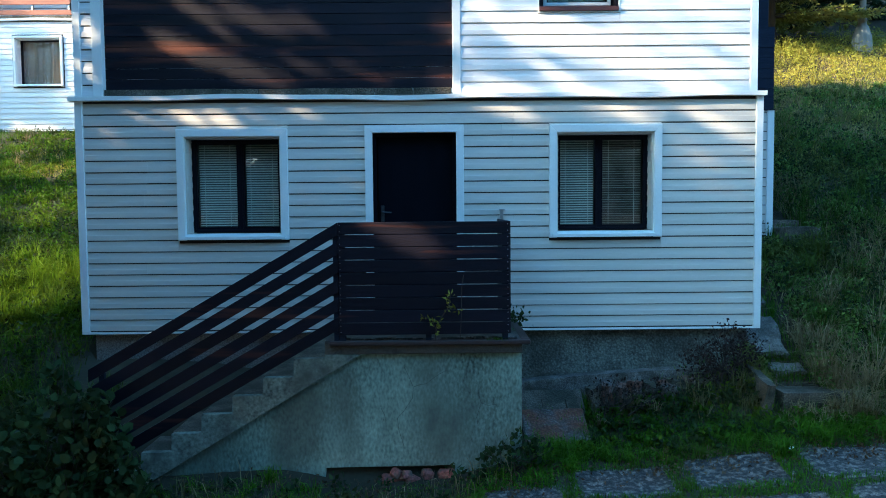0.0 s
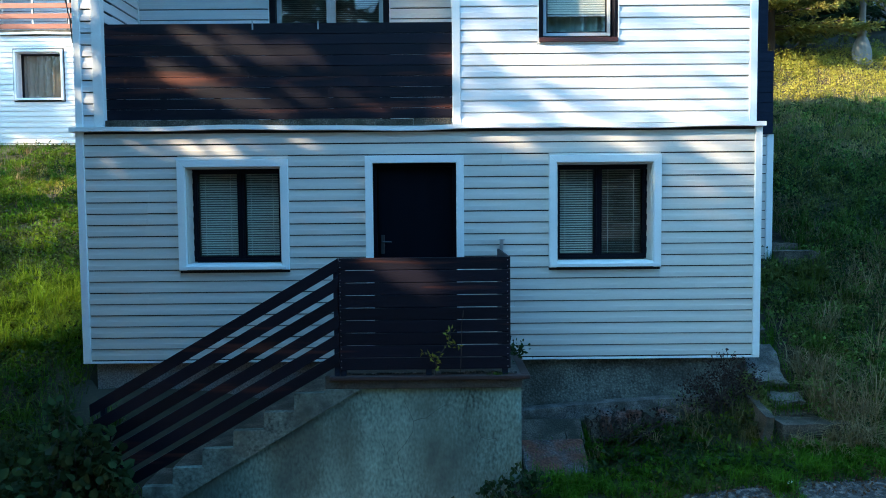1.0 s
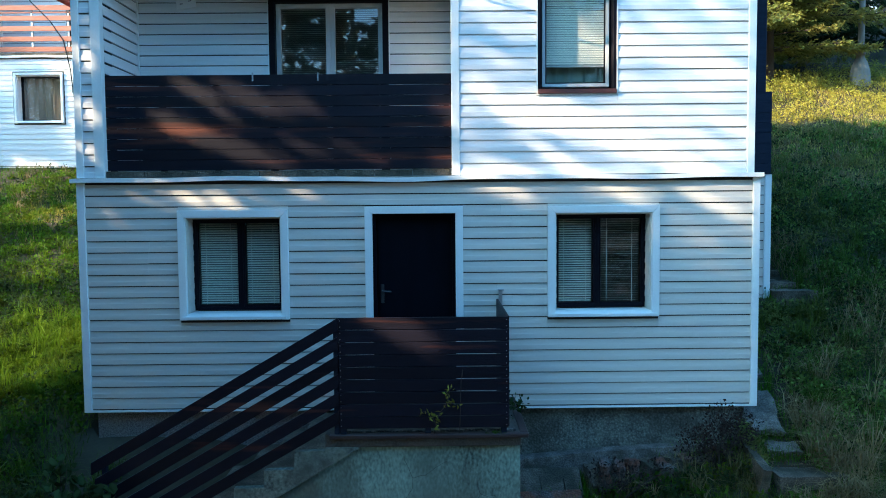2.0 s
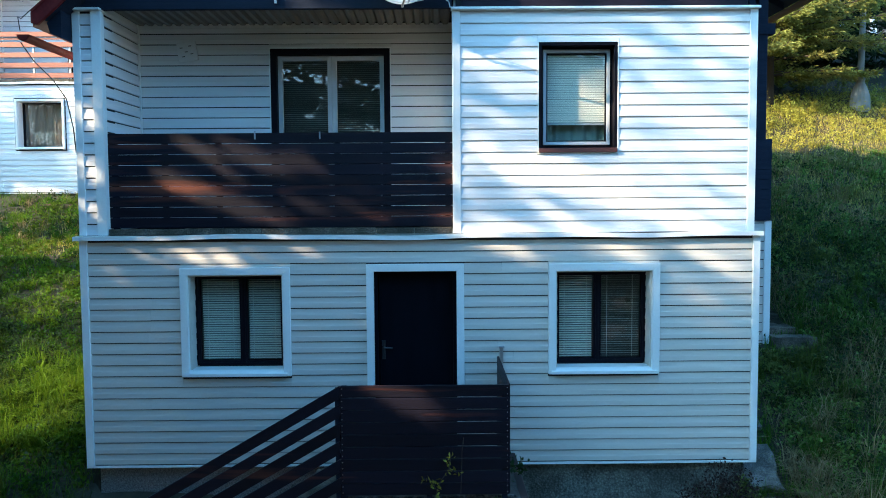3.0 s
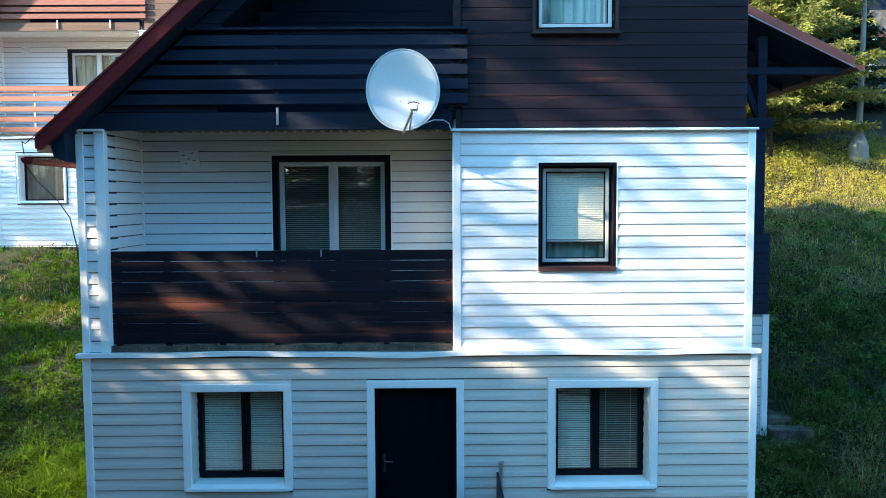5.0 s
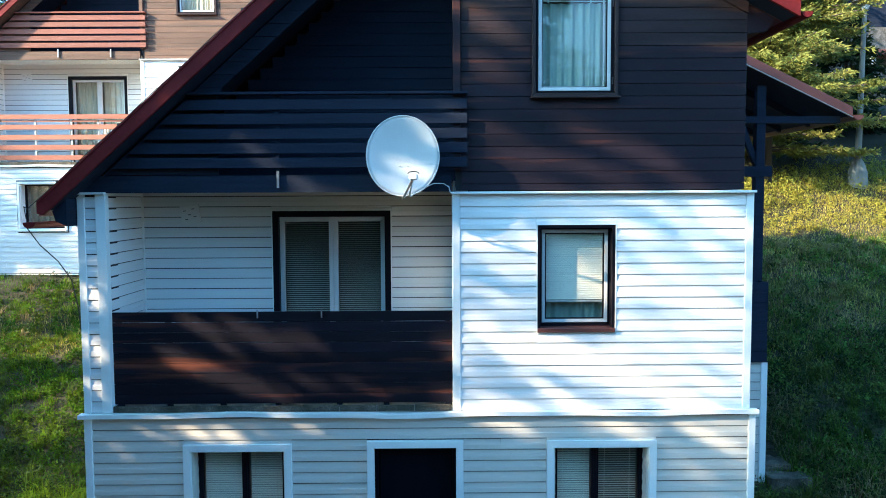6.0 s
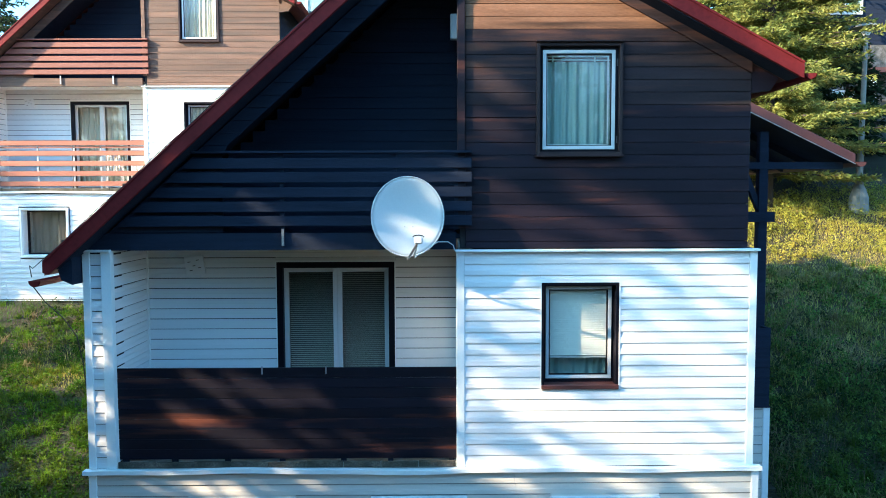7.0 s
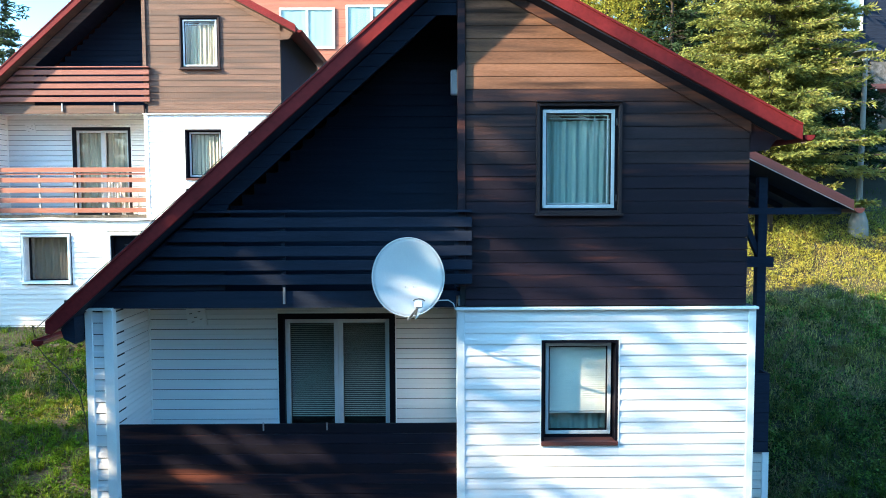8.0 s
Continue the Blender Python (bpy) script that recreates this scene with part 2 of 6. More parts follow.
M = {
    "siding_grey": material("grey vinyl siding", (0.625, 0.590, 0.528), 0.45, vary=0.06, scale=0.8, fine=40, bump=0.04, stretch=(1, 1, 6), per_object=0.03),
    "siding_white": material("white vinyl siding", (0.76, 0.76, 0.75), 0.42, vary=0.04, scale=0.8, fine=40, bump=0.04, stretch=(1, 1, 6), per_object=0.02),
    "trim_white": material("white painted trim", (0.82, 0.845, 0.825), 0.4, vary=0.05, scale=2, bump=0.03),
    # black seen through the siding gaps stands in for the laps' shadows
    "underlay": material("black backing of gaps", (0.02, 0.02, 0.022), 0.9, bump=0.05),
    # bluish base holds the shade; reddish patches are wear and painted sun dapples
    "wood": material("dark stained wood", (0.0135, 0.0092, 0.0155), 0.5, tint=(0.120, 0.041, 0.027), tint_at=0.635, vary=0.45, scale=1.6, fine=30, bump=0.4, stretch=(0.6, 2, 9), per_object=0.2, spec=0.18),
    # two brighter copies that carry the sun on the upper gable in their colour
    "wood_lit": material("stained wood in a sunlit tone", (0.180, 0.092, 0.056), 0.7, tint=(0.040, 0.024, 0.018), tint_at=0.60, vary=0.5, scale=1.6, fine=30, bump=0.45, stretch=(0.6, 2, 9), per_object=0.10, spec=0.12),
    "wood_half_lit": material("stained wood in a half-lit tone", (0.025, 0.0185, 0.0225), 0.6, tint=(0.110, 0.050, 0.034), tint_at=0.60, vary=0.5, scale=1.6, fine=30, bump=0.45, stretch=(0.6, 2, 9), per_object=0.10, spec=0.12),
    # lit copy of the gable wood: the neighbour's sunlight is in this colour
    "wood_light": material("sunlit brown wood", (0.120, 0.061, 0.040), 0.7, vary=0.5, scale=1.6, fine=30, bump=0.5, stretch=(0.6, 2, 12), per_object=0.25, tint=(0.06, 0.035, 0.026), tint_at=0.6),
    "wood_rust": material("rust-brown railing wood", (0.22, 0.072, 0.05), 0.7, vary=0.3, scale=1.6, fine=30, bump=0.3, stretch=(0.6, 2, 9), per_object=0.2),
    "wood_orange": material("sun-bleached red wood", (0.30, 0.10, 0.06), 0.65, vary=0.25, scale=2, fine=30, bump=0.3, stretch=(0.6, 2, 9), per_object=0.15),
    # depth and blue cast of the shade are put into this wood's colour
    "wood_dark": material("blue-black stained wood with shade in its tone", (0.019, 0.025, 0.041), 0.7, vary=0.3, scale=2, fine=30, bump=0.25, stretch=(0.6, 2, 9), spec=0.04),
    # red tint patches paint in sun dapples; the navy base takes the shade's blue
    "rail_wood": material("dark brown railing wood", (0.0072, 0.0062, 0.0125), 0.5, tint=(0.125, 0.040, 0.024), tint_at=0.66, vary=0.35, scale=1.5, fine=30, bump=0.3, stretch=(0.6, 2, 9), per_object=0.25, spec=0.18),
    "fascia": material("dark red painted sheet", (0.13, 0.014, 0.015), 0.6, vary=0.3, scale=3, fine=25, bump=0.08, spec=0.12),
    "roof": material("dark red roofing", (0.16, 0.035, 0.03), 0.6, vary=0.2, scale=2),
    "frame_dark": material("dark brown window frame", (0.0075, 0.0070, 0.0110), 0.45, vary=0.15, spec=0.08),
    "frame_red": material("red-brown window casing", (0.09, 0.03, 0.024), 0.5, vary=0.2),
    "frame_brown": material("dark purple-brown window casing", (0.034, 0.021, 0.021), 0.5, vary=0.25, scale=3, spec=0.2),
    "frame_white": material("white window sash", (0.60, 0.61, 0.61), 0.35, vary=0.05, bump=0.02),
    "door": material("black-brown door leaf", (0.0040, 0.0048, 0.0085), 0.55, spec=0.04, vary=0.3, scale=3, stretch=(4, 1, 0.6), bump=0.05),
    "glass": glass_material("window glass"),
    "blind": material("pale blind slat", (0.88, 0.86, 0.76), 0.5, vary=0.05, bump=0),
    "curtain": material("pale curtain", (0.28, 0.38, 0.345), 0.8, vary=0.05, bump=0),
    "curtain_cream": material("cream curtain", (0.50, 0.46, 0.36), 0.8, vary=0.08, bump=0),
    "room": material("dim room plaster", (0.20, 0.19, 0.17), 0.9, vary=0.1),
    "steel": material("galvanised steel", (0.45, 0.46, 0.47), 0.4, metal=0.8, vary=0.15),
    "dish": material("pale grey enamelled dish", (0.58, 0.61, 0.62), 0.5, vary=0.05, scale=4, bump=0.01, tint=(0.5, 0.5, 0.48), tint_at=0.7),
    "cable": material("black cable", (0.015, 0.015, 0.015), 0.5, vary=0.1, bump=0),
    "concrete": material("weathered concrete", (0.135, 0.108, 0.080), 0.9, vary=0.7, scale=7, fine=55, bump=1.0, tint=(0.052, 0.046, 0.030), tint_at=0.48, grit=75),
    # hidden floor made pale as a reflector that brightens the recess
    "bounce_deck": material("balcony floor, pale to bounce light", (0.50, 0.47, 0.42), 0.8, vary=0.2, scale=4, bump=0.2),
    "rusty_slab": material("rust-stained concrete", (0.125, 0.108, 0.10), 0.9, vary=0.8, scale=7, fine=60, bump=1.0, tint=(0.17, 0.062, 0.036), tint_at=0.50, grit=45),
    "dark_steel": material("tarnished steel", (0.055, 0.055, 0.06), 0.45, metal=0.7, vary=0.2),
    # leaf colour brightened to yellow to carry the sunlight on it
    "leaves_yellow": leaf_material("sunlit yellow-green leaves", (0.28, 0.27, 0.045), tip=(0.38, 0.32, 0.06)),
    "footing": material("pale footing concrete", (0.175, 0.155, 0.138), 0.9, vary=0.8, scale=9, fine=60, bump=0.8, tint=(0.085, 0.078, 0.06), tint_at=0.52, grit=90),
    "plaster": material("stained grey-green plaster", (0.180, 0.255, 0.212), 0.9, vary=0.85, scale=1.7, fine=46, bump=0.4, stretch=(1, 1, 0.55), tint=(0.072, 0.088, 0.070), tint_at=0.54),
    "rough_plaster": material("rough dark plinth plaster", (0.145, 0.15, 0.125), 0.95, vary=0.85, scale=4, fine=48, bump=1.0, tint=(0.07, 0.068, 0.055), tint_at=0.56, grit=46),
    "pebble_dash": material("gritty pebble dash", (0.24, 0.22, 0.205), 0.95, vary=0.9, scale=55, fine=120, bump=1.0),
    "slab": material("mossy paving concrete", (0.052, 0.047, 0.044), 0.85, vary=0.9, scale=34, fine=150, bump=1.0, tint=(0.27, 0.235, 0.205), tint_at=0.555, crack=1.6, grit=85),
    # dark brown slab; the shadow below its cap is put into the tone
    "landing_edge": material("dark concrete, shade under the cap in its tone", (0.062, 0.052, 0.042), 0.9, vary=0.6, scale=8, fine=50, bump=0.7, tint=(0.11, 0.10, 0.085), tint_at=0.62),
    "stair_side": material("smooth stained concrete", (0.150, 0.172, 0.142), 0.9, vary=0.8, scale=5, fine=40, bump=0.5, tint=(0.07, 0.076, 0.06), tint_at=0.58),
    "cap": material("dark red-brown cap", (0.035, 0.018, 0.017), 0.6, vary=0.3, scale=6),
    "brick": material("broken red brick", (0.30, 0.095, 0.075), 0.9, vary=0.7, scale=22, bump=0.9, tint=(0.09, 0.08, 0.06), tint_at=0.55),
    "soil": material("soil and turf", (0.036, 0.030, 0.016), 0.95, vary=0.4, scale=1.5, fine=25, bump=0.6, tint=(0.036, 0.034, 0.018), tint_at=0.58),
    "grass": leaf_material("grass", (0.070, 0.120, 0.018), tip=(0.115, 0.125, 0.028)),
    "lawn": leaf_material("fresh short grass", (0.080, 0.175, 0.012), tip=(0.085, 0.125, 0.018)),
    # brighter grass copy: sunlight of the left bank is in the colour
    "lit_grass": leaf_material("grass in a sunlit tone", (0.125, 0.21, 0.014), tip=(0.22, 0.23, 0.025)),
    "lawn_leaves": leaf_material("fresh green ground cover", (0.056, 0.120, 0.010), tip=(0.12, 0.150, 0.014)),
    "dry_grass": leaf_material("dry grass", (0.27, 0.21, 0.11), tip=(0.16, 0.15, 0.06)),
    # bright yellow puts the sun on the bank into the blades' colour
    "yellow_grass": leaf_material("yellow grass in a sunlit tone", (0.58, 0.48, 0.13), tip=(0.36, 0.34, 0.07), vary=0.15),
    "weed": leaf_material("weed leaves", (0.032, 0.056, 0.020), tip=(0.060, 0.072, 0.026), vary=0.5),
    "weed_light": leaf_material("light green weed leaves", (0.125, 0.20, 0.045), tip=(0.19, 0.18, 0.06)),
    "litter": leaf_material("dead brown leaves", (0.12, 0.072, 0.044), tip=(0.19, 0.135, 0.08)),
    "curtain_brown": material("beige-brown curtain", (0.19, 0.14, 0.105), 0.8, vary=0.15, bump=0),
    "bush_red": leaf_material("dark reddish bush leaves", (0.045, 0.028, 0.024)),
    "needles": leaf_material("spruce needles", (0.18, 0.195, 0.05), tip=(0.30, 0.28, 0.085)),
    "needles_dark": leaf_material("dark conifer needles", (0.030, 0.050, 0.022)),
    "leaves": leaf_material("tree leaves", (0.06, 0.10, 0.022), tip=(0.12, 0.13, 0.03)),
    "bark": material("bark", (0.05, 0.038, 0.03), 0.95, vary=0.4, scale=4, fine=30, bump=0.8, stretch=(3, 3, 0.6)),
    "lamp_grey": material("weathered lamp concrete", (0.20, 0.19, 0.165), 0.85, vary=0.2, scale=5),
}


# ---- building helpers ----
def box(bm, x0, x1, y0, y1, z0, z1):
    v = [bm.verts.new(p) for p in ((x0, y0, z0), (x1, y0, z0), (x1, y1, z0), (x0, y1, z0), (x0, y0, z1), (x1, y0, z1), (x1, y1, z1), (x0, y1, z1))]
    for f in ((0, 3, 2, 1), (4, 5, 6, 7), (0, 1, 5, 4), (1, 2, 6, 5), (2, 3, 7, 6), (3, 0, 4, 7)):
        bm.faces.new([v[i] for i in f])
    return bm


def prism(bm, poly, y0, y1):
    """A polygon in x and z (counterclockwise as seen from the front), from y0 back to y1."""
    a = [bm.verts.new((x, y0, z)) for x, z in poly]
    b = [bm.verts.new((x, y1, z)) for x, z in poly]
    bm.faces.new(a)
    bm.faces.new(b[::-1])
    for i in range(len(poly)):
        j = (i + 1) % len(poly)
        bm.faces.new((a[j], a[i], b[i], b[j]))
    return bm


def tube(bm, p, q, r0, r1=None, seg=8):
    p, q = Vector(p), Vector(q)
    r1 = r0 if r1 is None else r1
    turn = (q - p).to_track_quat("Z", "Y")
    rings = []
    for c, r in ((p, r0), (q, r1)):
        rings.append([bm.verts.new(c + turn @ Vector((r * math.cos(2 * math.pi * i / seg), r * math.sin(2 * math.pi * i / seg), 0))) for i in range(seg)])
    for i in range(seg):
        j = (i + 1) % seg
        bm.faces.new((rings[0][i], rings[0][j], rings[1][j], rings[1][i]))
    bm.faces.new(rings[0][::-1])
    bm.faces.new(rings[1])
    return bm


def path_tube(bm, pts, r, seg=6):
    for p, q in zip(pts, pts[1:]):
        tube(bm, p, q, r, r, seg)
    return bm


def made(bm, name, bevel=0.0, smooth=False):
    if bevel:
        bmesh.ops.bevel(bm, geom=list(bm.edges), offset=bevel, segments=1, affect="EDGES", clamp_overlap=True)
    bmesh.ops.recalc_face_normals(bm, faces=list(bm.faces))
    me = bpy.data.meshes.new(name)
    bm.to_mesh(me)
    bm.free()
    if smooth:
        me.polygons.foreach_set("use_smooth", [True] * len(me.polygons))
    return me


def part(name, bm, mat, parent=None, label="", bevel=0.0, smooth=False):
    me = made(bm, name, bevel, smooth)
    me.materials.append(M[mat])
    ob = new(name, me)
    ob.parent = parent
    if label:
        ob["label"] = label
    return ob


def thing(name, label, category, group="", kind="", at=(0, 0, 0)):
    ob = new(name)
    ob.location = at
    return tagged(ob, label, category, group, kind)


def BM():
    return bmesh.new()


def raw_mesh(name, verts, faces, mat, parent=None):
    """A mesh from arrays of corners and faces worked out in code."""
    me = bpy.data.meshes.new(name)
    nv, nf, w = len(verts), len(faces), faces.shape[1]
    me.vertices.add(nv)
    me.vertices.foreach_set("co", np.asarray(verts, dtype=np.float32).ravel())
    me.loops.add(nf * w)
    me.loops.foreach_set("vertex_index", np.asarray(faces, dtype=np.int32).ravel())
    me.polygons.add(nf)
    me.polygons.foreach_set("loop_start", np.arange(nf, dtype=np.int32) * w)
    me.update(calc_edges=True)
    me.materials.append(M[mat])
    ob = new(name, me)
    ob.parent = parent
    return ob


# ---- ground ----
def rise(x, y):
    """The height of the hillside."""
    left = np.interp(y, [-60, 0, 4.6, 5.5, 6.2, 7.2, 16, 25, 60, 400], [-9, -0.35, -0.06, -0.02, 0.36, 1.05, 4.22, 7.4, 17, 60])
    mid = np.interp(y, [-60, 0, 4.6, 5.4, 6.2, 7.0, 16, 25, 60, 400], [-9, -0.2, 0.10, 0.15, 0.28, 0.46, 4.5, 8.0, 18, 62])
    right = np.interp(y, [-60, 0, 4.6, 5.6, 6.25, 6.7, 8.9, 16.2, 17.5, 25, 60, 400], [-9, 0.0, 0.22, 0.34, 0.46, 0.78, 2.05, 5.05, 5.9, 8.9, 18, 62])
    z = np.where(x < 0, left + (mid - left) * np.clip((x + 2.4) / 2.4, 0, 1), mid + (right - mid) * np.clip((x - 1.6) / 1.7, 0, 1))
    return z + np.clip((x - 4.5) * 0.05, 0, 3) * np.clip((y - 6) / 4, 0, 1)


def ground_z(x, y):
    w = 0.05 * np.sin(1.9 * x + 0.7 * y) * np.sin(1.3 * y - 0.4 * x) + 0.03 * np.sin(4.3 * x + 2.0) * np.sin(3.7 * y)
    z = rise(x, y) + w * np.clip((np.abs(x - 0.2) - 1.5) / 3, 0.15, 1)
    z = z - 0.13 * np.exp(-((x + 0.45) / 0.75) ** 4) * np.clip((y - 5.1) / 0.3, 0, 1) * np.clip((6.0 - y) / 0.1, 0, 1)     # a hollow washed out under the stair wall
    for hx0, hx1, hy0, hy1, top in ((-3.68, 3.2, 7.12, 14.0, 0.3), (-10.33, -3.45, 16.12, 23.0, 3.2)):
        inside = (x > hx0) & (x < hx1) & (y > hy0) & (y < hy1)
        z = np.where(inside, np.minimum(z, top), z)
    return z


def ground():
    near_x = np.arange(-14, 16.01, 0.2)
    near_y = np.arange(-4, 26.01, 0.2)
    far = np.array([22, 30, 42, 60, 90, 140, 220, 340, 500.0])
    xs = np.concatenate([-far[::-1] - 0.3, near_x, far + 0.2])
    ys = np.concatenate([-np.array([500, 340, 220, 140, 90, 60, 42, 30, 22, 15, 10, 7.0]), near_y, far + 8])
    X, Y = np.meshgrid(xs, ys)
    Z = ground_z(X, Y)
    verts = np.stack([X, Y, Z], -1).reshape(-1, 3)
    nx, ny = len(xs), len(ys)
    i = np.arange(nx * ny).reshape(ny, nx)
    faces = np.stack([i[:-1, :-1], i[:-1, 1:], i[1:, 1:], i[1:, :-1]], -1).reshape(-1, 4)
    ob = raw_mesh("ground", verts, faces, "soil")
    ob.data.polygons.foreach_set("use_smooth", [True] * len(ob.data.polygons))
    tagged(ob, "hillside of soil and turf under grass and weeds", "ground", kind="structure")


ground()

# ---- the houses ----
BASE = Vector((0, 7, 1.2))
PITCH = 0.119            # one siding course
PLANK = 0.1271           # one cladding plank


def siding_mesh(name, mat, top):
    """One course of lapped vinyl siding, one metre long, with an open gap that shows the black backing as its shadow
    line.
    """
    prof = [(0.004, 0.0), (-0.0130, 0.001), (-0.0135, 0.006), (-0.0115, 0.050), (-0.0075, 0.060), (-0.0020, 0.107), (0.0015, top), (0.004, top + 0.0003)]
    v = [(x, y, z) for x in (0, 1) for y, z in prof]
    n = len(prof)
    f = [(i, i + 1, n + i + 1, n + i) for i in range(n - 1)] + [tuple(range(n))[::-1], tuple(range(n, 2 * n))]
    me = bpy.data.meshes.new(name)
    me.from_pydata(v, [], f)
    bm = BM()
    bm.from_mesh(me)
    bmesh.ops.recalc_face_normals(bm, faces=list(bm.faces))
    bm.to_mesh(me)
    bm.free()
    me.materials.append(M[mat])
    return me


SIDING = {
    "siding_grey": siding_mesh("siding_board", "siding_grey", 0.1095),
    "siding_white": siding_mesh("siding_board", "siding_white", 0.1176),
    # wider gap, so the recess walls get dark painted-in lap lines
    "siding_gapped": siding_mesh("siding_board", "siding_white", 0.1100),
}


def courses(parent, kind, x0, x1, z0, z1, start, holes, y=7.0, turned=None, pitch=PITCH, seams=()):
    """Siding courses on a wall between x0 and x1, cut round the holes (x0, x1, z0, z1)."""
    c = start
    while c < z1 - 0.01:
        lo, hi = max(c, z0), min(c + pitch, z1)
        seam = [random.choice(seams) + random.uniform(-0.03, 0.03)] if seams else []
        if hi - lo > 0.012:
            cuts = sorted({x0, x1, *seam, *[min(max(h[i], x0), x1) for h in holes for i in (0, 1) if h[2] < hi and h[3] > lo]})
            for a, b in zip(cuts, cuts[1:]):
                spans = [(lo, hi)]
                for h in holes:
                    if h[0] < (a + b) / 2 < h[1]:
                        spans = [s for p, q in spans for s in ((p, min(q, h[2])), (max(p, h[3]), q)) if s[1] - s[0] > 0.015]
                for p, q in spans:
                    if b - a < 0.02:
                        continue
                    ob = new("siding_board", SIDING[kind])
                    ob.parent = parent
                    sag = random.uniform(-0.0012, 0.0012)
                    if turned is None:
                        ob.location, ob.scale = (a, y + random.uniform(-0.001, 0.001), p + sag), (b - a - 0.0015, 1, (q - p) / PITCH)
                    else:
                        ob.location, ob.scale, ob.rotation_euler = (turned, a, p + sag), (b - a, 1, (q - p) / PITCH), (0, 0, radians(90))
        c += pitch


def wall_blocks(bm, x0, x1, z0, z1, y0, y1, holes):
    """A wall of the given thickness with openings through it."""
    xs = sorted({x0, x1, *[h[i] for h in holes for i in (0, 1)]})
    zs = sorted({z0, z1, *[h[i] for h in holes for i in (2, 3)]})
    for a, b in zip(xs, xs[1:]):
        run = None
        for c, d in zip(zs, zs[1:]):
            solid = not any(h[0] <= a and b <= h[1] and h[2] <= c and d <= h[3] for h in holes)
            if solid:
                run = (run[0], d) if run else (c, d)
            elif run:
                box(bm, a, b, y0, y1, *run)
                run = None
        if run:
            box(bm, a, b, y0, y1, *run)
    bmesh.ops.remove_doubles(bm, verts=list(bm.verts), dist=0.0001)
    return bm


def frame_ring(bm, x0, x1, z0, z1, w, y0, y1, sides="lrtb"):
    """Four boards round an opening, or three with no foot; the corners are mitred."""
    foot = z0 + w if "b" in sides else z0
    prism(bm, [(x0, z0), (x0 + w, foot), (x0 + w, z1 - w), (x0, z1)], y0, y1)
    prism(bm, [(x1 - w, foot), (x1, z0), (x1, z1), (x1 - w, z1 - w)], y0, y1)
    prism(bm, [(x0 + w, z1 - w), (x1 - w, z1 - w), (x1, z1), (x0, z1)], y0, y1)
    if "b" in sides:
        prism(bm, [(x0, z0), (x1, z0), (x1 - w, foot), (x0 + w, foot)], y0, y1)
    return bm


def slats(bm, x0, x1, z0, z1, y, lean=40, pitch=0.024, depth=0.024):
    c, s = math.cos(radians(lean)) * depth / 2, math.sin(radians(lean)) * depth / 2
    z = z1
    while z > z0:
        w = random.uniform(-0.001, 0.001)
        v = [bm.verts.new(p) for p in ((x0, y - c, z - s + w), (x1, y - c, z - s - w), (x1, y + c, z + s), (x0, y + c, z + s),
                                       (x0, y - c, z - s + 0.0015 + w), (x1, y - c, z - s + 0.0015 - w), (x1, y + c, z + s + 0.0015), (x0, y + c, z + s + 0.0015))]
        for f in ((0, 3, 2, 1), (4, 5, 6, 7), (0, 1, 5, 4), (2, 3, 7, 6)):
            bm.faces.new([v[i] for i in f])
        z -= pitch
    return bm


def drape(bm, x0, x1, z0, z1, y, folds=9, deep=0.025, seed=1):
    """A hanging curtain with soft folds."""
    rnd = random.Random(seed)
    n = 80
    ph = [rnd.uniform(0, 6.28) for _ in range(4)]
    rows = []
    for k in range(5):
        z = z1 + (z0 - z1) * k / 4
        row = []
        for i in range(n + 1):
            u = i / n
            d = deep * (0.6 * math.sin(u * folds * 6.28 + ph[0]) + 0.3 * math.sin(u * folds * 11.3 + ph[1] + k * 0.15) + 0.3 * math.sin(u * 7 + ph[2] + k * 0.3))
            row.append(bm.verts.new((x0 + (x1 - x0) * u, y + d, z)))
        rows.append(row)
    for a, b in zip(rows, rows[1:]):
        for i in range(n):
            bm.faces.new((a[i], a[i + 1], b[i + 1], b[i]))
    return bm


APEX_X, APEX_Z = 0.199, 9.572     # the ridge, and the two roof lines that meet there


def slope_l(x):
    return 9.394 + 0.893 * x


def slope_r(x):
    return 9.678 - 0.535 * x


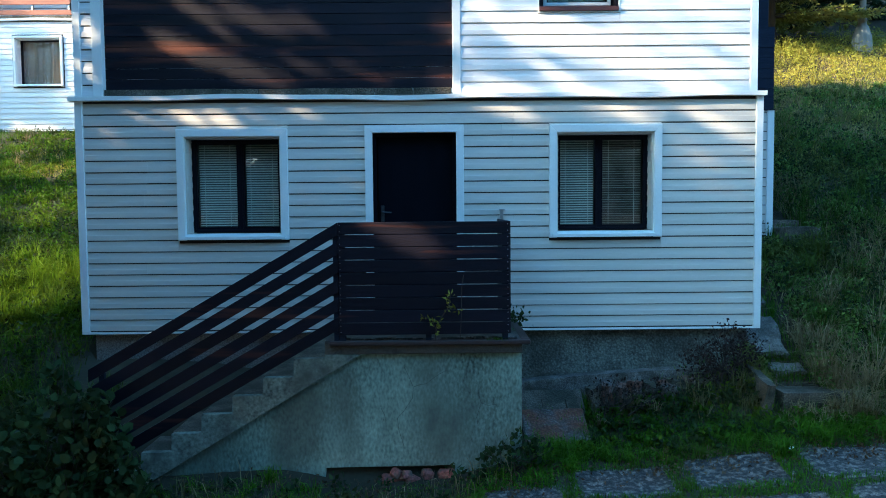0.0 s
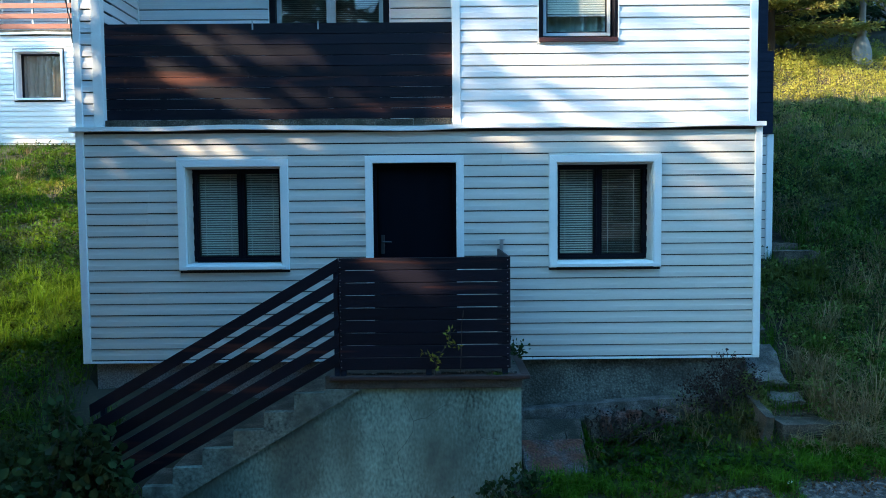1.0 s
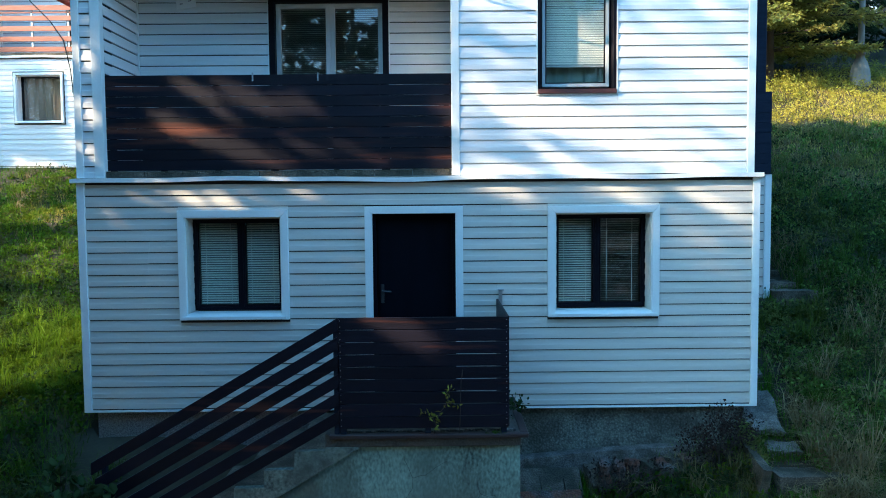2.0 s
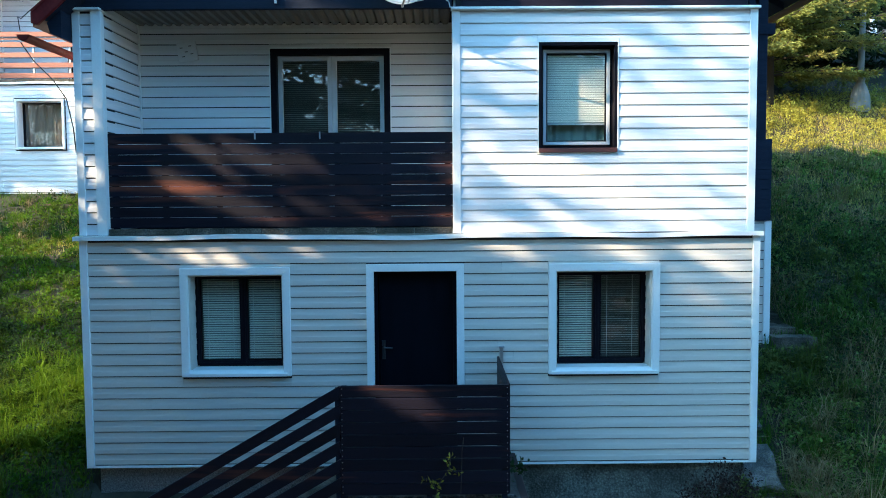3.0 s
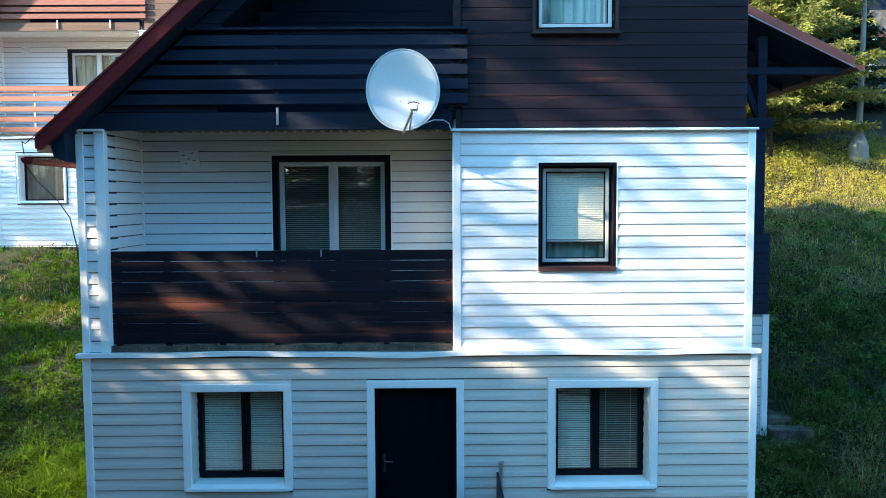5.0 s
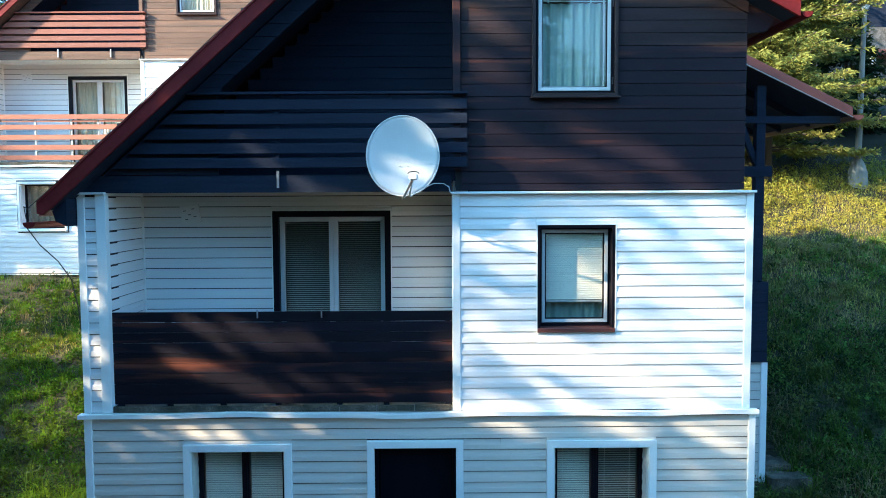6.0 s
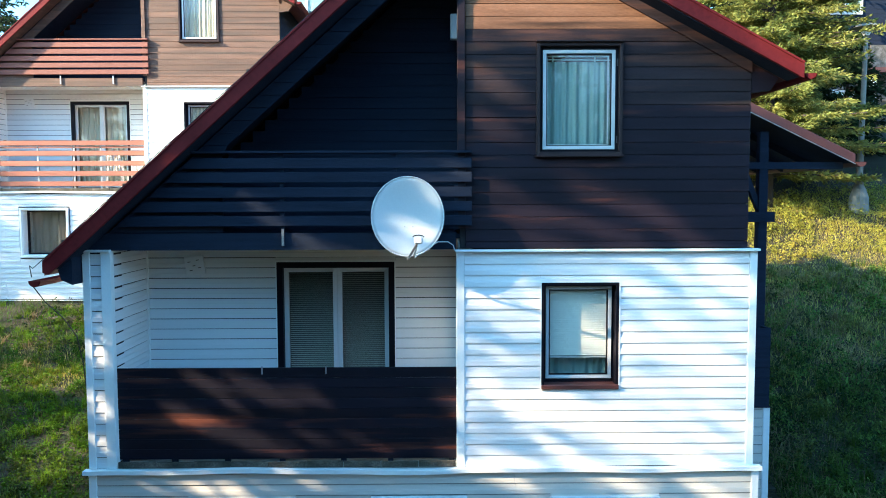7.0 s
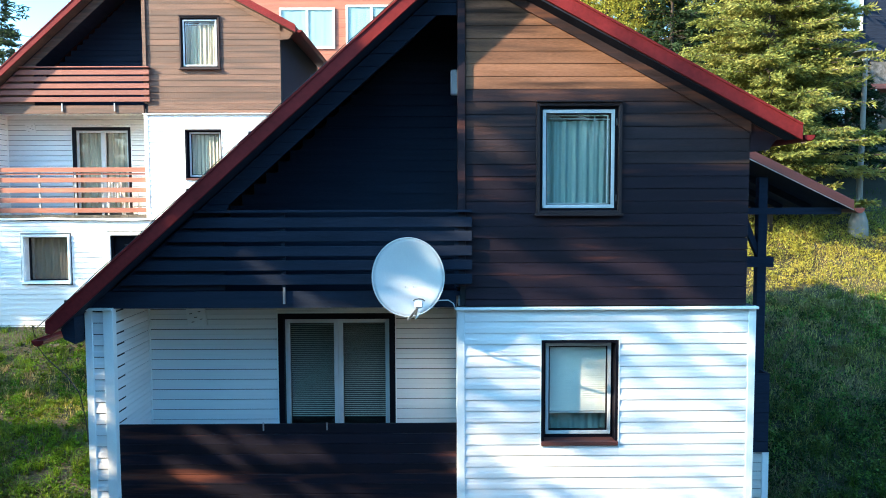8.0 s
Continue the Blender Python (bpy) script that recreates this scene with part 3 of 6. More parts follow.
def house(offset, own):
    off = Vector(offset)
    if own:
        root = thing("house", "two-storey cottage with grey and white siding and dark wooden gable", "house", at=off + BASE)
    else:
        root = thing("house", "sunlit neighbour cottage, white siding below and brown wooden gable above", "house", at=off + BASE)

    def hp(name, bm, mat, label="", bevel=0.0, smooth=False):
        ob = part(name, bm, mat, root, label, bevel, smooth)
        ob.location = -BASE
        return ob

    low = "siding_grey" if own else "siding_white"
    # shaded wood tones for the own house, sunlit ones for the neighbour
    clad, rails = ("wood", "wood_dark") if own else ("wood_light", "wood_rust")
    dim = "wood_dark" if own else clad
    # openings: x0, x1, z0, z1
    wl, wr = (-2.623, -1.643, 2.225, 3.230), (1.195, 2.196, 2.222, 3.247)
    dr = (-0.697, 0.161, 1.30, 3.256)
    uw, aw = (1.015, 1.823, 4.470, 5.590), (0.985, 1.795, 6.935, 8.005)
    # -- lower front wall
    wall = hp("front_wall", wall_blocks(BM(), -3.70, 3.25, 1.22, 3.61, 7.004, 7.30, [wl, wr, dr]), "underlay", "grey siding on the lower storey" if own else "white siding on the lower storey")
    t = 0.078
    cuts = [(h[0] - t, h[1] + t, h[2] - t, h[3] + t) for h in (wl, wr)] + [(dr[0] - t, dr[1] + t, 0, dr[3] + t)]
    courses(wall, low, -3.65, 3.248, 1.225, 3.584, 1.2375 - 0.1173, cuts, pitch=0.1173, seams=(-3.02, 0.62, 2.62, 0.75))
    hp("plinth", box(BM(), 0.0, 3.2, 7.09, 7.30, -0.3, 1.22), "rough_plaster", "rough dark plinth plaster")
    hp("plinth", box(BM(), -3.64, -0.003, 7.09, 7.30, -0.3, 1.22), "pebble_dash", "gritty pebble-dashed plinth beside the stairs")
    hp("foundation_edge", prism(BM(), [(0.70, 0.2), (3.25, 0.2), (3.25, 0.85), (2.57, 0.795), (1.5, 0.735), (0.70, 0.665)], 6.945, 7.09), "footing", "pale concrete footing edge", bevel=0.012)
    hp("starter_strip", box(BM(), -3.73, 3.315, 6.978, 7.02, 1.205, 1.2245), "trim_white")
    for a, b in ((-3.728, -3.65), (3.243, 3.315)):
        hp("corner_trim", box(BM(), a, b, 6.972, 7.08, 1.2245, 3.60), "trim_white", bevel=0.004)
    # -- ledge between the storeys
    edge = []
    for i in range(37):
        x = -3.77 + i * 7.10 / 36
        edge.append((x, 0.006 * math.sin(x * 2.3) + 0.004 * math.sin(x * 5.1) - 0.012 * math.exp(-((x + 0.3) / 0.8) ** 2)))
    bm = prism(BM(), [(x, 3.602 + d) for x, d in edge] + [(x, 3.646 + d) for x, d in edge[::-1]], 6.925, 7.01)
    hp("ledge_flashing", bm, "trim_white", "white sheet-metal ledge, slightly wavy")
    # -- upper right wall
    up = hp("upper_wall", wall_blocks(BM(), 0.14, 3.24, 3.62, 5.94, 7.004, 7.26, [uw]), "underlay", "white siding on the upper storey")
    courses(up, "siding_white", 0.215, 3.172, 3.65, 5.925, 3.650, [(uw[0] - 0.012, uw[1] + 0.012, uw[2] - 0.012, uw[3] + 0.012)], pitch=0.1187)
    hp("corner_trim", box(BM(), 0.130, 0.214, 6.980, 7.10, 3.648, 5.911), "trim_white", bevel=0.004)
    hp("corner_trim", box(BM(), 3.173, 3.252, 6.980, 7.08, 3.648, 5.911), "trim_white", bevel=0.004)
    hp("cap_flashing", box(BM(), 0.118, 3.262, 6.935, 7.03, 5.912, 5.938), "trim_white", bevel=0.004)
    # -- balcony recess
    col = hp("balcony_column", box(BM(), -3.70, -3.435, 7.004, 7.26, 3.62, 5.93), "underlay", "white-clad corner column")
    courses(col, "siding_gapped", -3.646, -3.531, 3.65, 5.92, 3.650, [])
    part("corner_trim", box(BM(), -3.722, -3.646, 6.980, 7.08, 3.648, 5.925), "trim_white", col, bevel=0.004)
    part("corner_trim", box(BM(), -3.531, -3.428, 6.972, 7.06, 3.648, 5.925), "trim_white", col, bevel=0.004)
    part("column_cap", box(BM(), -3.76, -3.42, 6.93, 7.10, 5.925, 5.95), "trim_white", col, bevel=0.004)
    side = hp("recess_side_wall", box(BM(), -3.56, -3.444, 7.06, 8.20, 3.62, 6.1), "underlay")
    courses(side, "siding_gapped", 7.06, 7.965, 3.70, 6.02, 3.650, [], turned=-3.438)
    bd = (-1.935, -0.565, 3.74, 5.735)
    back = hp("recess_back_wall", wall_blocks(BM(), -3.5, 0.35, 3.62, 6.1, 7.974, 8.2, [bd]), "underlay")
    courses(back, "siding_gapped", -3.425, 0.15, 3.70, 6.03, 3.650, [(bd[0] - 0.012, bd[1] + 0.012, bd[2] - 0.1, bd[3] + 0.012)], y=7.97)
    part("corner_bead", box(BM(), -3.438, -3.418, 7.94, 7.965, 3.70, 6.03), "trim_white", back)
    hp("recess_side_wall", box(BM(), 0.148, 0.30, 7.10, 7.974, 3.62, 6.1), "siding_white")
    hp("balcony_slab", box(BM(), -3.45, 0.145, 7.012, 7.972, 3.50, 3.672), "bounce_deck", bevel=0.006)
    bm = BM()
    for i in range(9):
        a = -3.42 + i * 0.3935
        box(bm, a, a + 0.389, 6.985, 7.011, 3.649, 3.712 + random.uniform(-0.004, 0.004))
    hp("balcony_edging", bm, "concrete", "pale weathered edging stones", bevel=0.003)
    # ceiling of the recess: ribbed sheet
    prof = []
    x = -3.44
    while x < 0.12:
        prof += [(x, 6.035), (x + 0.025, 6.0), (x + 0.07, 6.0), (x + 0.095, 6.035)]
        x += 0.105
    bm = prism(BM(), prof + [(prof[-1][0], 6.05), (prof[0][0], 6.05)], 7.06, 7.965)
    # own ceiling in the darker room tone, the neighbour's in white
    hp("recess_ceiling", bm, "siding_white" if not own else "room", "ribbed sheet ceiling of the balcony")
    # balcony railing
    if own:
        rail = hp("balcony_railing", box(BM(), -3.425, 0.135, 7.078, 7.100, 4.60, 4.64), "wood_dark", "dark brown close-boarded balcony railing")
        for i in range(9):
            z = 3.722 + i * 0.1085
            part("railing_board", box(BM(), -3.43, 0.135, 7.05 + random.uniform(-0.002, 0.002), 7.074, z, z + 0.1085 - random.choice((0.003, 0.004, 0.005))), "rail_wood", rail, bevel=0.002)
        for x in (-3.38, -2.86, -2.30, -1.72, -1.07, -0.57, 0.08):
            part("railing_post", box(BM(), x - 0.028, x + 0.028, 7.076, 7.115, 3.674, 4.67), "wood_dark", rail)
        for x in (-1.91, -1.24):
            part("railing_clip", box(BM(), x - 0.007, x + 0.007, 7.038, 7.048, 4.63, 4.715), "steel", rail)
    else:
        rail = hp("balcony_railing", box(BM(), -3.425, 0.135, 7.128, 7.150, 4.60, 4.64), "wood_orange", "open red-brown balcony railing")
        for i in range(5):
            z = 3.76 + i * 0.225
            part("railing_board", box(BM(), -3.43, 0.135, 7.10, 7.126, z, z + 0.105), "wood_orange", rail, bevel=0.002)
        for x in (-3.38, -2.30, -1.50, -0.9, 0.08):
            part("railing_post", box(BM(), x - 0.02, x + 0.02, 7.128, 7.16, 3.674, 4.67), "steel", rail)
    # -- lower windows and the door
    for n, w in enumerate((wl, wr)):
        x0, x1, z0, z1 = w
        tw = t if own else 0.05
        win = hp("window", frame_ring(BM(), x0 - tw, x1 + tw, z0 - 0.055, z1 + tw, tw, 6.955, 7.03, "lrt"), "trim_white", "window with white trim, dark frame and lowered blinds", bevel=0.004)
        part("reveal", frame_ring(BM(), x0, x1, z0, z1, 0.014, 7.0, 7.28, "lrt"), low, win)
        for lx, turn in ((x0 + 0.0135, 90), (x1 - 0.0135, -90)):
            zz = z0 + 0.02
            while zz < z1 - 0.03:
                sb = new("siding_board", SIDING[low])
                sb.parent = win
                sb.location, sb.rotation_euler = (lx, 7.032 if turn > 0 else 7.160, zz), (0, 0, radians(turn))
                sb.scale = (0.128, 0.6, min(0.1173, z1 - 0.015 - zz) / PITCH)
                zz += 0.1173
        part("window_sill", prism(BM(), [(x0 - 0.05, z0 - 0.048), (x1 + 0.05, z0 - 0.048), (x1 + 0.05, z0 - 0.014), (x0 - 0.05, z0 - 0.014)], 6.920, 6.953), "trim_white", win, bevel=0.003)
        bm = BM()
        a = [bm.verts.new(p) for p in ((x0 + 0.002, 6.926, z0 - 0.013), (x1 - 0.002, 6.926, z0 - 0.013), (x1 - 0.002, 6.99, z0 + 0.008), (x0 + 0.002, 6.99, z0 + 0.008),
                                       (x0 + 0.002, 6.926, z0 - 0.030), (x1 - 0.002, 6.926, z0 - 0.030), (x1 - 0.002, 6.99, z0 - 0.01), (x0 + 0.002, 6.99, z0 - 0.01))]
        for f in ((0, 1, 2, 3), (7, 6, 5, 4), (0, 4, 5, 1), (1, 5, 6, 2), (2, 6, 7, 3), (3, 7, 4, 0)):
            bm.faces.new([a[i] for i in f])
        box(bm, x0 + 0.002, x1 - 0.002, 6.9905, 7.18, z0 - 0.01, z0 + 0.010)
        part("sill_sheet", bm, "trim_white", win)
        fz0 = z0 + (0.022 if own else 0.012)
        part("window_frame", frame_ring(BM(), x0 + 0.014, x1 - 0.014, fz0, z1 - 0.012, 0.03, 7.165, 7.235), "frame_dark", win, bevel=0.003)
        mid = (x0 + x1) / 2 + (0.03 if n == 0 else -0.03)
        if not own:
            pane = part("pane", box(BM(), x0 + 0.04, x1 - 0.04, 7.190, 7.196, fz0 + 0.025, z1 - 0.035), "glass", win)
            pane.visible_shadow = False
            part("curtain", drape(BM(), x0 + 0.04, x1 - 0.04, fz0 + 0.03, z1 - 0.04, 7.225, 6, 0.016, 21 + n), "curtain_brown", win, "drawn beige-brown curtain")
            continue
        part("mullion", box(BM(), mid - 0.018, mid + 0.018, 7.162, 7.23, fz0 + 0.03, z1 - 0.042), "frame_dark", win, bevel=0.003)
        for k, (a0, a1) in enumerate(((x0 + 0.044, mid - 0.018), (mid + 0.018, x1 - 0.044))):
            sash = part("sash", frame_ring(BM(), a0, a1, fz0 + 0.03, z1 - 0.042, 0.020, 7.170, 7.215), "frame_dark", win)
            pane = part("pane", box(BM(), a0 + 0.02, a1 - 0.02, 7.190, 7.196, fz0 + 0.05, z1 - 0.06), "glass", win)
            pane.visible_shadow = False
            lean = 32 if n == 0 else (26, -6)[k]
            part("blind", slats(BM(), a0 + 0.03, a1 - 0.03, fz0 + 0.055, z1 - 0.07, 7.232, lean, 0.0248, 0.0235), "blind", win, "pale slatted blind, lowered")
            bm = BM()
            for u in (0.2, 0.78):
                xx = a0 + (a1 - a0) * u
                box(bm, xx - 0.0025, xx + 0.0025, 7.214, 7.216, fz0 + 0.055, z1 - 0.06)
            part("blind_cord", bm, "blind", win)
    door = hp("door", box(BM(), dr[0] + 0.04, dr[1] - 0.01, 7.10, 7.15, 1.315, dr[3] - 0.01), "door", "closed black-brown entrance door", bevel=0.004)
    part("door_trim", frame_ring(BM(), dr[0] - t, dr[1] + t, 1.30, dr[3] + t, t, 6.955, 7.03, "lrt"), "trim_white", door, "white door surround", bevel=0.004)
    part("door_frame", frame_ring(BM(), dr[0], dr[1], 1.30, dr[3], 0.035, 7.03, 7.20, "lrt"), "door", door)
    part("threshold", box(BM(), dr[0], dr[1], 6.98, 7.2, 1.285, 1.313), "concrete", door)
    hb = part("handle_plate", box(BM(), -0.628, -0.590, 7.090, 7.099, 2.315, 2.515), "dark_steel", door, "steel handle plate", bevel=0.003)
    bm = BM()
    path_tube(bm, [(-0.609, 7.09, 2.445), (-0.609, 7.045, 2.445), (-0.515, 7.045, 2.440)], 0.009)
    part("handle", bm, "dark_steel", door, "steel lever handle")
    # -- upper window
    x0, x1, z0, z1 = uw
    win = hp("window", frame_ring(BM(), x0 - 0.012, x1 + 0.012, z0 - 0.012, z1 + 0.012, 0.012, 6.983, 7.02), "trim_white", "upper window with dark casing, white sash and half-closed blind")
    part("casing", frame_ring(BM(), x0, x1, z0, z1, 0.03, 6.99, 7.22, "lrt"), "frame_dark", win)
    part("window_sill", prism(BM(), [(x0, z0), (x1, z0), (x1, z0 + 0.045), (x0, z0 + 0.045)], 6.965, 7.20), "frame_red", win, "dark red sill", bevel=0.004)
    part("window_frame", frame_ring(BM(), x0 + 0.03, x1 - 0.03, z0 + 0.045, z1 - 0.03, 0.030, 7.12, 7.20), "frame_dark", win)
    part("sash", frame_ring(BM(), 1.075, x1 - 0.052, z0 + 0.085, z1 - 0.052, 0.034, 7.105, 7.16), "frame_white", win, "white sash", bevel=0.003)
    part("sash_bead", frame_ring(BM(), 1.113, x1 - 0.090, z0 + 0.123, z1 - 0.090, 0.009, 7.118, 7.15), "frame_dark", win, "dark glazing seal")
    p = part("pane", box(BM(), 1.11, x1 - 0.085, 7.13, 7.136, z0 + 0.12, z1 - 0.09), "glass", win)
    p.visible_shadow = False
    if own:
        part("blind", slats(BM(), 1.115, x1 - 0.09, z0 + 0.315, z1 - 0.09, 7.158, 60, 0.024), "blind", win, "pale slatted blind, half lowered")
        part("blind_rail", box(BM(), 1.115, x1 - 0.09, 7.152, 7.178, z0 + 0.298, z0 + 0.314), "frame_white", win)
    else:
        part("curtain", drape(BM(), 1.11, x1 - 0.085, z0 + 0.11, z1 - 0.085, 7.17, 8, 0.014, 9), "curtain_cream", win, "drawn cream curtain")
    part("curtain", drape(BM(), 1.10, x1 - 0.08, z0 + 0.10, z0 + 0.5, 7.26, 5, 0.02, 5), "curtain", win, "pale curtain behind the blind")
    # -- balcony door
    x0, x1, z0, z1 = bd
    win = hp("balcony_door", frame_ring(BM(), x0 - 0.012, x1 + 0.012, z0, z1 + 0.012, 0.012, 7.948, 7.99, "lrt"), "trim_white", "double balcony door, dark casing, white sashes, blinds inside")
    part("casing", frame_ring(BM(), x0, x1, z0, z1, 0.07, 7.955, 8.14, "lrt"), "frame_dark", win)
    mid = (x0 + x1) / 2 + 0.01
    for k, (a0, a1) in enumerate(((x0 + 0.072, mid), (mid + 0.002, x1 - 0.072))):
        part("sash", frame_ring(BM(), a0, a1, z0, z1 - 0.072, 0.052, 8.02, 8.08), "frame_white", win, bevel=0.003)
        p = part("pane", box(BM(), a0 + 0.05, a1 - 0.05, 8.045, 8.051, z0 + 0.05, z1 - 0.12), "glass", win)
        p.visible_shadow = False
        if own:
            part("blind", slats(BM(), a0 + 0.055, a1 - 0.055, z0 + 0.72, z1 - 0.13, 8.10, 10, 0.024, 0.018), "blind", win, "slatted blind, slats open")
        else:
            part("curtain", drape(BM(), a0 + 0.04, a1 - 0.04, z0 + 0.04, z1 - 0.12, 8.13, 5, 0.02, 3 + k), "curtain_cream", win)
    # -- gable
    beam = hp("gable_beam", prism(BM(), [(-3.70, 5.94), (0.128, 5.94), (0.128, 6.115), (-3.62, 6.115)], 6.985, 7.05), dim, "dark stained beam under the gable")
    bm = BM()
    top = lambda x: min(slope_l(x), slope_r(x)) - 0.14
    prism(bm, [(0.17, 5.951), (aw[0], 5.951), (aw[0], top(aw[0])), (0.245, top(0.245)), (0.17, top(0.17))], 7.024, 7.2)
    prism(bm, [(aw[1], 5.951), (3.14, 5.951), (3.14, top(3.14)), (aw[1], top(aw[1]))], 7.024, 7.2)
    prism(bm, [(aw[0], 5.951), (aw[1], 5.951), (aw[1], aw[2]), (aw[0], aw[2])], 7.024, 7.2)
    prism(bm, [(aw[0], aw[3]), (aw[1], aw[3]), (aw[1], top(aw[1])), (aw[0], top(aw[0]))], 7.024, 7.2)
    bmesh.ops.remove_doubles(bm, verts=list(bm.verts), dist=0.0001)
    gb = hp("gable_wall", bm, "underlay", "dark stained wooden plank cladding" if own else "sunlit brown wooden plank cladding")

    def plank(parent, zlo, zhi, xa, xb, mat, y=7.0):
        """One plank whose ends follow the two end functions."""
        a0, a1, b0, b1 = xa(zlo), xa(zhi), xb(zlo), xb(zhi)
        if b0 - a0 < 0.03:
            return
        b1 = max(b1, a1 + 0.005)
        j = random.uniform(-0.0025, 0.0025)
        part("plank", prism(BM(), [(a0, zlo), (b0, zlo), (b1, zhi), (a1, zhi)], y + j, y + 0.024), mat, parent, bevel=0.0025)

    def right_end(z):
        return min(3.15, (9.678 - 0.165 - z) / 0.535)

    def left_roof(z):
        return (z + 0.19 - 9.394) / 0.893

    z = 6.014 - PLANK
    rows_rnd = random.Random(17)
    low_clad = clad
    while z < 9.42:
        # own planks step brighter upward: sunlight on the gable top put into colour
        clad = low_clad if not own or z < 7.3 else "wood_half_lit" if z + rows_rnd.uniform(-0.1, 0.1) < 8.1 else "wood_lit"
        lo, hi = max(z + 0.004, 5.952), z + PLANK
        mid_l = lambda q: max(0.226 if q < 9.2 else left_roof(q), 0.226)
        if hi < aw[2] - 0.03 or lo > aw[3] + 0.03:
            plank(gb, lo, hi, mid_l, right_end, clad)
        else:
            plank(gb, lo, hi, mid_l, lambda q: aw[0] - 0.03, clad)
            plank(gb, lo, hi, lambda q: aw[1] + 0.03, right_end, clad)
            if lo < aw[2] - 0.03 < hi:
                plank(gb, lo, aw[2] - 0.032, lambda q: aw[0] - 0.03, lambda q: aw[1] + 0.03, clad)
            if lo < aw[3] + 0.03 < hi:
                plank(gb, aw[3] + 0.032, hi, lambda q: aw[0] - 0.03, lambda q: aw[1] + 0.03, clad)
        z += PLANK
    clad = low_clad
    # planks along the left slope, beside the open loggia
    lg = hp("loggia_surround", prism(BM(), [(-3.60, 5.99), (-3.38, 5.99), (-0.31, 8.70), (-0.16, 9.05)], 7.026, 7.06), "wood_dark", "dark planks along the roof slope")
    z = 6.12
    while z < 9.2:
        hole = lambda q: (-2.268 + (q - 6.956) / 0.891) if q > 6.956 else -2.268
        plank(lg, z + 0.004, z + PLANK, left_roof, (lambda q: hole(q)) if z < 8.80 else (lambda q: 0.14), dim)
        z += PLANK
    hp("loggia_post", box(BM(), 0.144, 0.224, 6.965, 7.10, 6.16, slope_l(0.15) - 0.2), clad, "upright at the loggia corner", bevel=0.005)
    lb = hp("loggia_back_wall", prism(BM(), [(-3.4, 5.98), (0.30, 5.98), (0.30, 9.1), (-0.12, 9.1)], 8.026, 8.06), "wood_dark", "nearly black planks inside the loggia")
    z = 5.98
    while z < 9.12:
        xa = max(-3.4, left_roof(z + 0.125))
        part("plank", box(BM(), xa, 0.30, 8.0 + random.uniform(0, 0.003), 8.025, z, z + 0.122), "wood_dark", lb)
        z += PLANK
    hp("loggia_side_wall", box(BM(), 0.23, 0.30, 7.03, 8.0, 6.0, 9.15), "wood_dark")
    # dark lining added in place of the shade under the loggia roof
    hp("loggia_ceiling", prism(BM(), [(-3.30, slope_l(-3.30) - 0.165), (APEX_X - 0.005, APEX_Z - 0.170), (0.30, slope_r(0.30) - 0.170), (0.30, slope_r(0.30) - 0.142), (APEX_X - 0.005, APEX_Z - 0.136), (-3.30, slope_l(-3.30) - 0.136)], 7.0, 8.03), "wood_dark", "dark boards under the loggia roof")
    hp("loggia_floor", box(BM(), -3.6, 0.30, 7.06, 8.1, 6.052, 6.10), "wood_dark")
    box_l = hp("loggia_lamp", box(BM(), 0.085, 0.195, 7.56, 7.66, 8.20, 8.47), "frame_white", "white wall lamp in the loggia", bevel=0.01)
    # loggia railing
    lr = hp("loggia_railing", prism(BM(), [(left_roof(6.93), 6.925), (0.29, 6.925), (0.29, 6.952), (left_roof(6.93), 6.952)], 6.90, 6.99), rails, "dark wooden loggia railing with gaps between boards", bevel=0.004)
    for zlo, zhi in ((6.772, 6.878), (6.628, 6.735), (6.477, 6.583), (6.332, 6.438), (6.186, 6.291)):
        part("railing_board", prism(BM(), [(left_roof(zlo) + 0.05, zlo), (0.288, zlo + 0.004), (0.288, zhi), (left_roof(zhi) + 0.05, zhi)], 6.925 + random.uniform(-0.004, 0.004), 6.950), rails, lr, bevel=0.003)
    for x in (-1.65, -0.50, 0.13):
        part("railing_post", box(BM(), x - 0.02, x + 0.02, 6.952, 6.982, 6.16, 6.92), "wood_dark", lr)
    for x in (-1.65, -0.50):
        part("post_foot", box(BM(), x - 0.012, x + 0.012, 6.955, 6.975, 5.985, 6.185), "steel" if not own or x < -1 else "wood_dark", lr)
    # -- gable window
    x0, x1, z0, z1 = aw
    win = hp("window", frame_ring(BM(), x0 - 0.034, x1 + 0.034, z0 - 0.034, z1 + 0.034, 0.036, 6.965, 7.12), "frame_brown", "gable window with dark brown casing, white sash and drawn curtain", bevel=0.004)
    part("window_sill", box(BM(), x0 - 0.05, x1 + 0.05, 6.925, 7.0, z0 - 0.052, z0 - 0.032), "frame_brown", win, bevel=0.003)
    part("head_board", box(BM(), x0 - 0.04, x1 + 0.04, 6.930, 7.0, z1 + 0.034, z1 + 0.05), "frame_brown", win, bevel=0.003)
    part("window_frame", frame_ring(BM(), x0, x1, z0, z1, 0.032, 7.02, 7.10), "frame_dark", win)
    part("sash", frame_ring(BM(), x0 + 0.034, x1 - 0.034, z0 + 0.028, z1 - 0.034, 0.036, 7.01, 7.07), "frame_white", win, "white sash", bevel=0.003)
    part("glazing_seal", frame_ring(BM(), x0 + 0.070, x1 - 0.070, z0 + 0.064, z1 - 0.070, 0.008, 7.02, 7.05), "frame_dark", win, "dark glazing seal")
    part("inner_frame", frame_ring(BM(), x0 + 0.078, x1 - 0.090, z0 + 0.072, z1 - 0.085, 0.010, 7.06, 7.09), "frame_white", win)
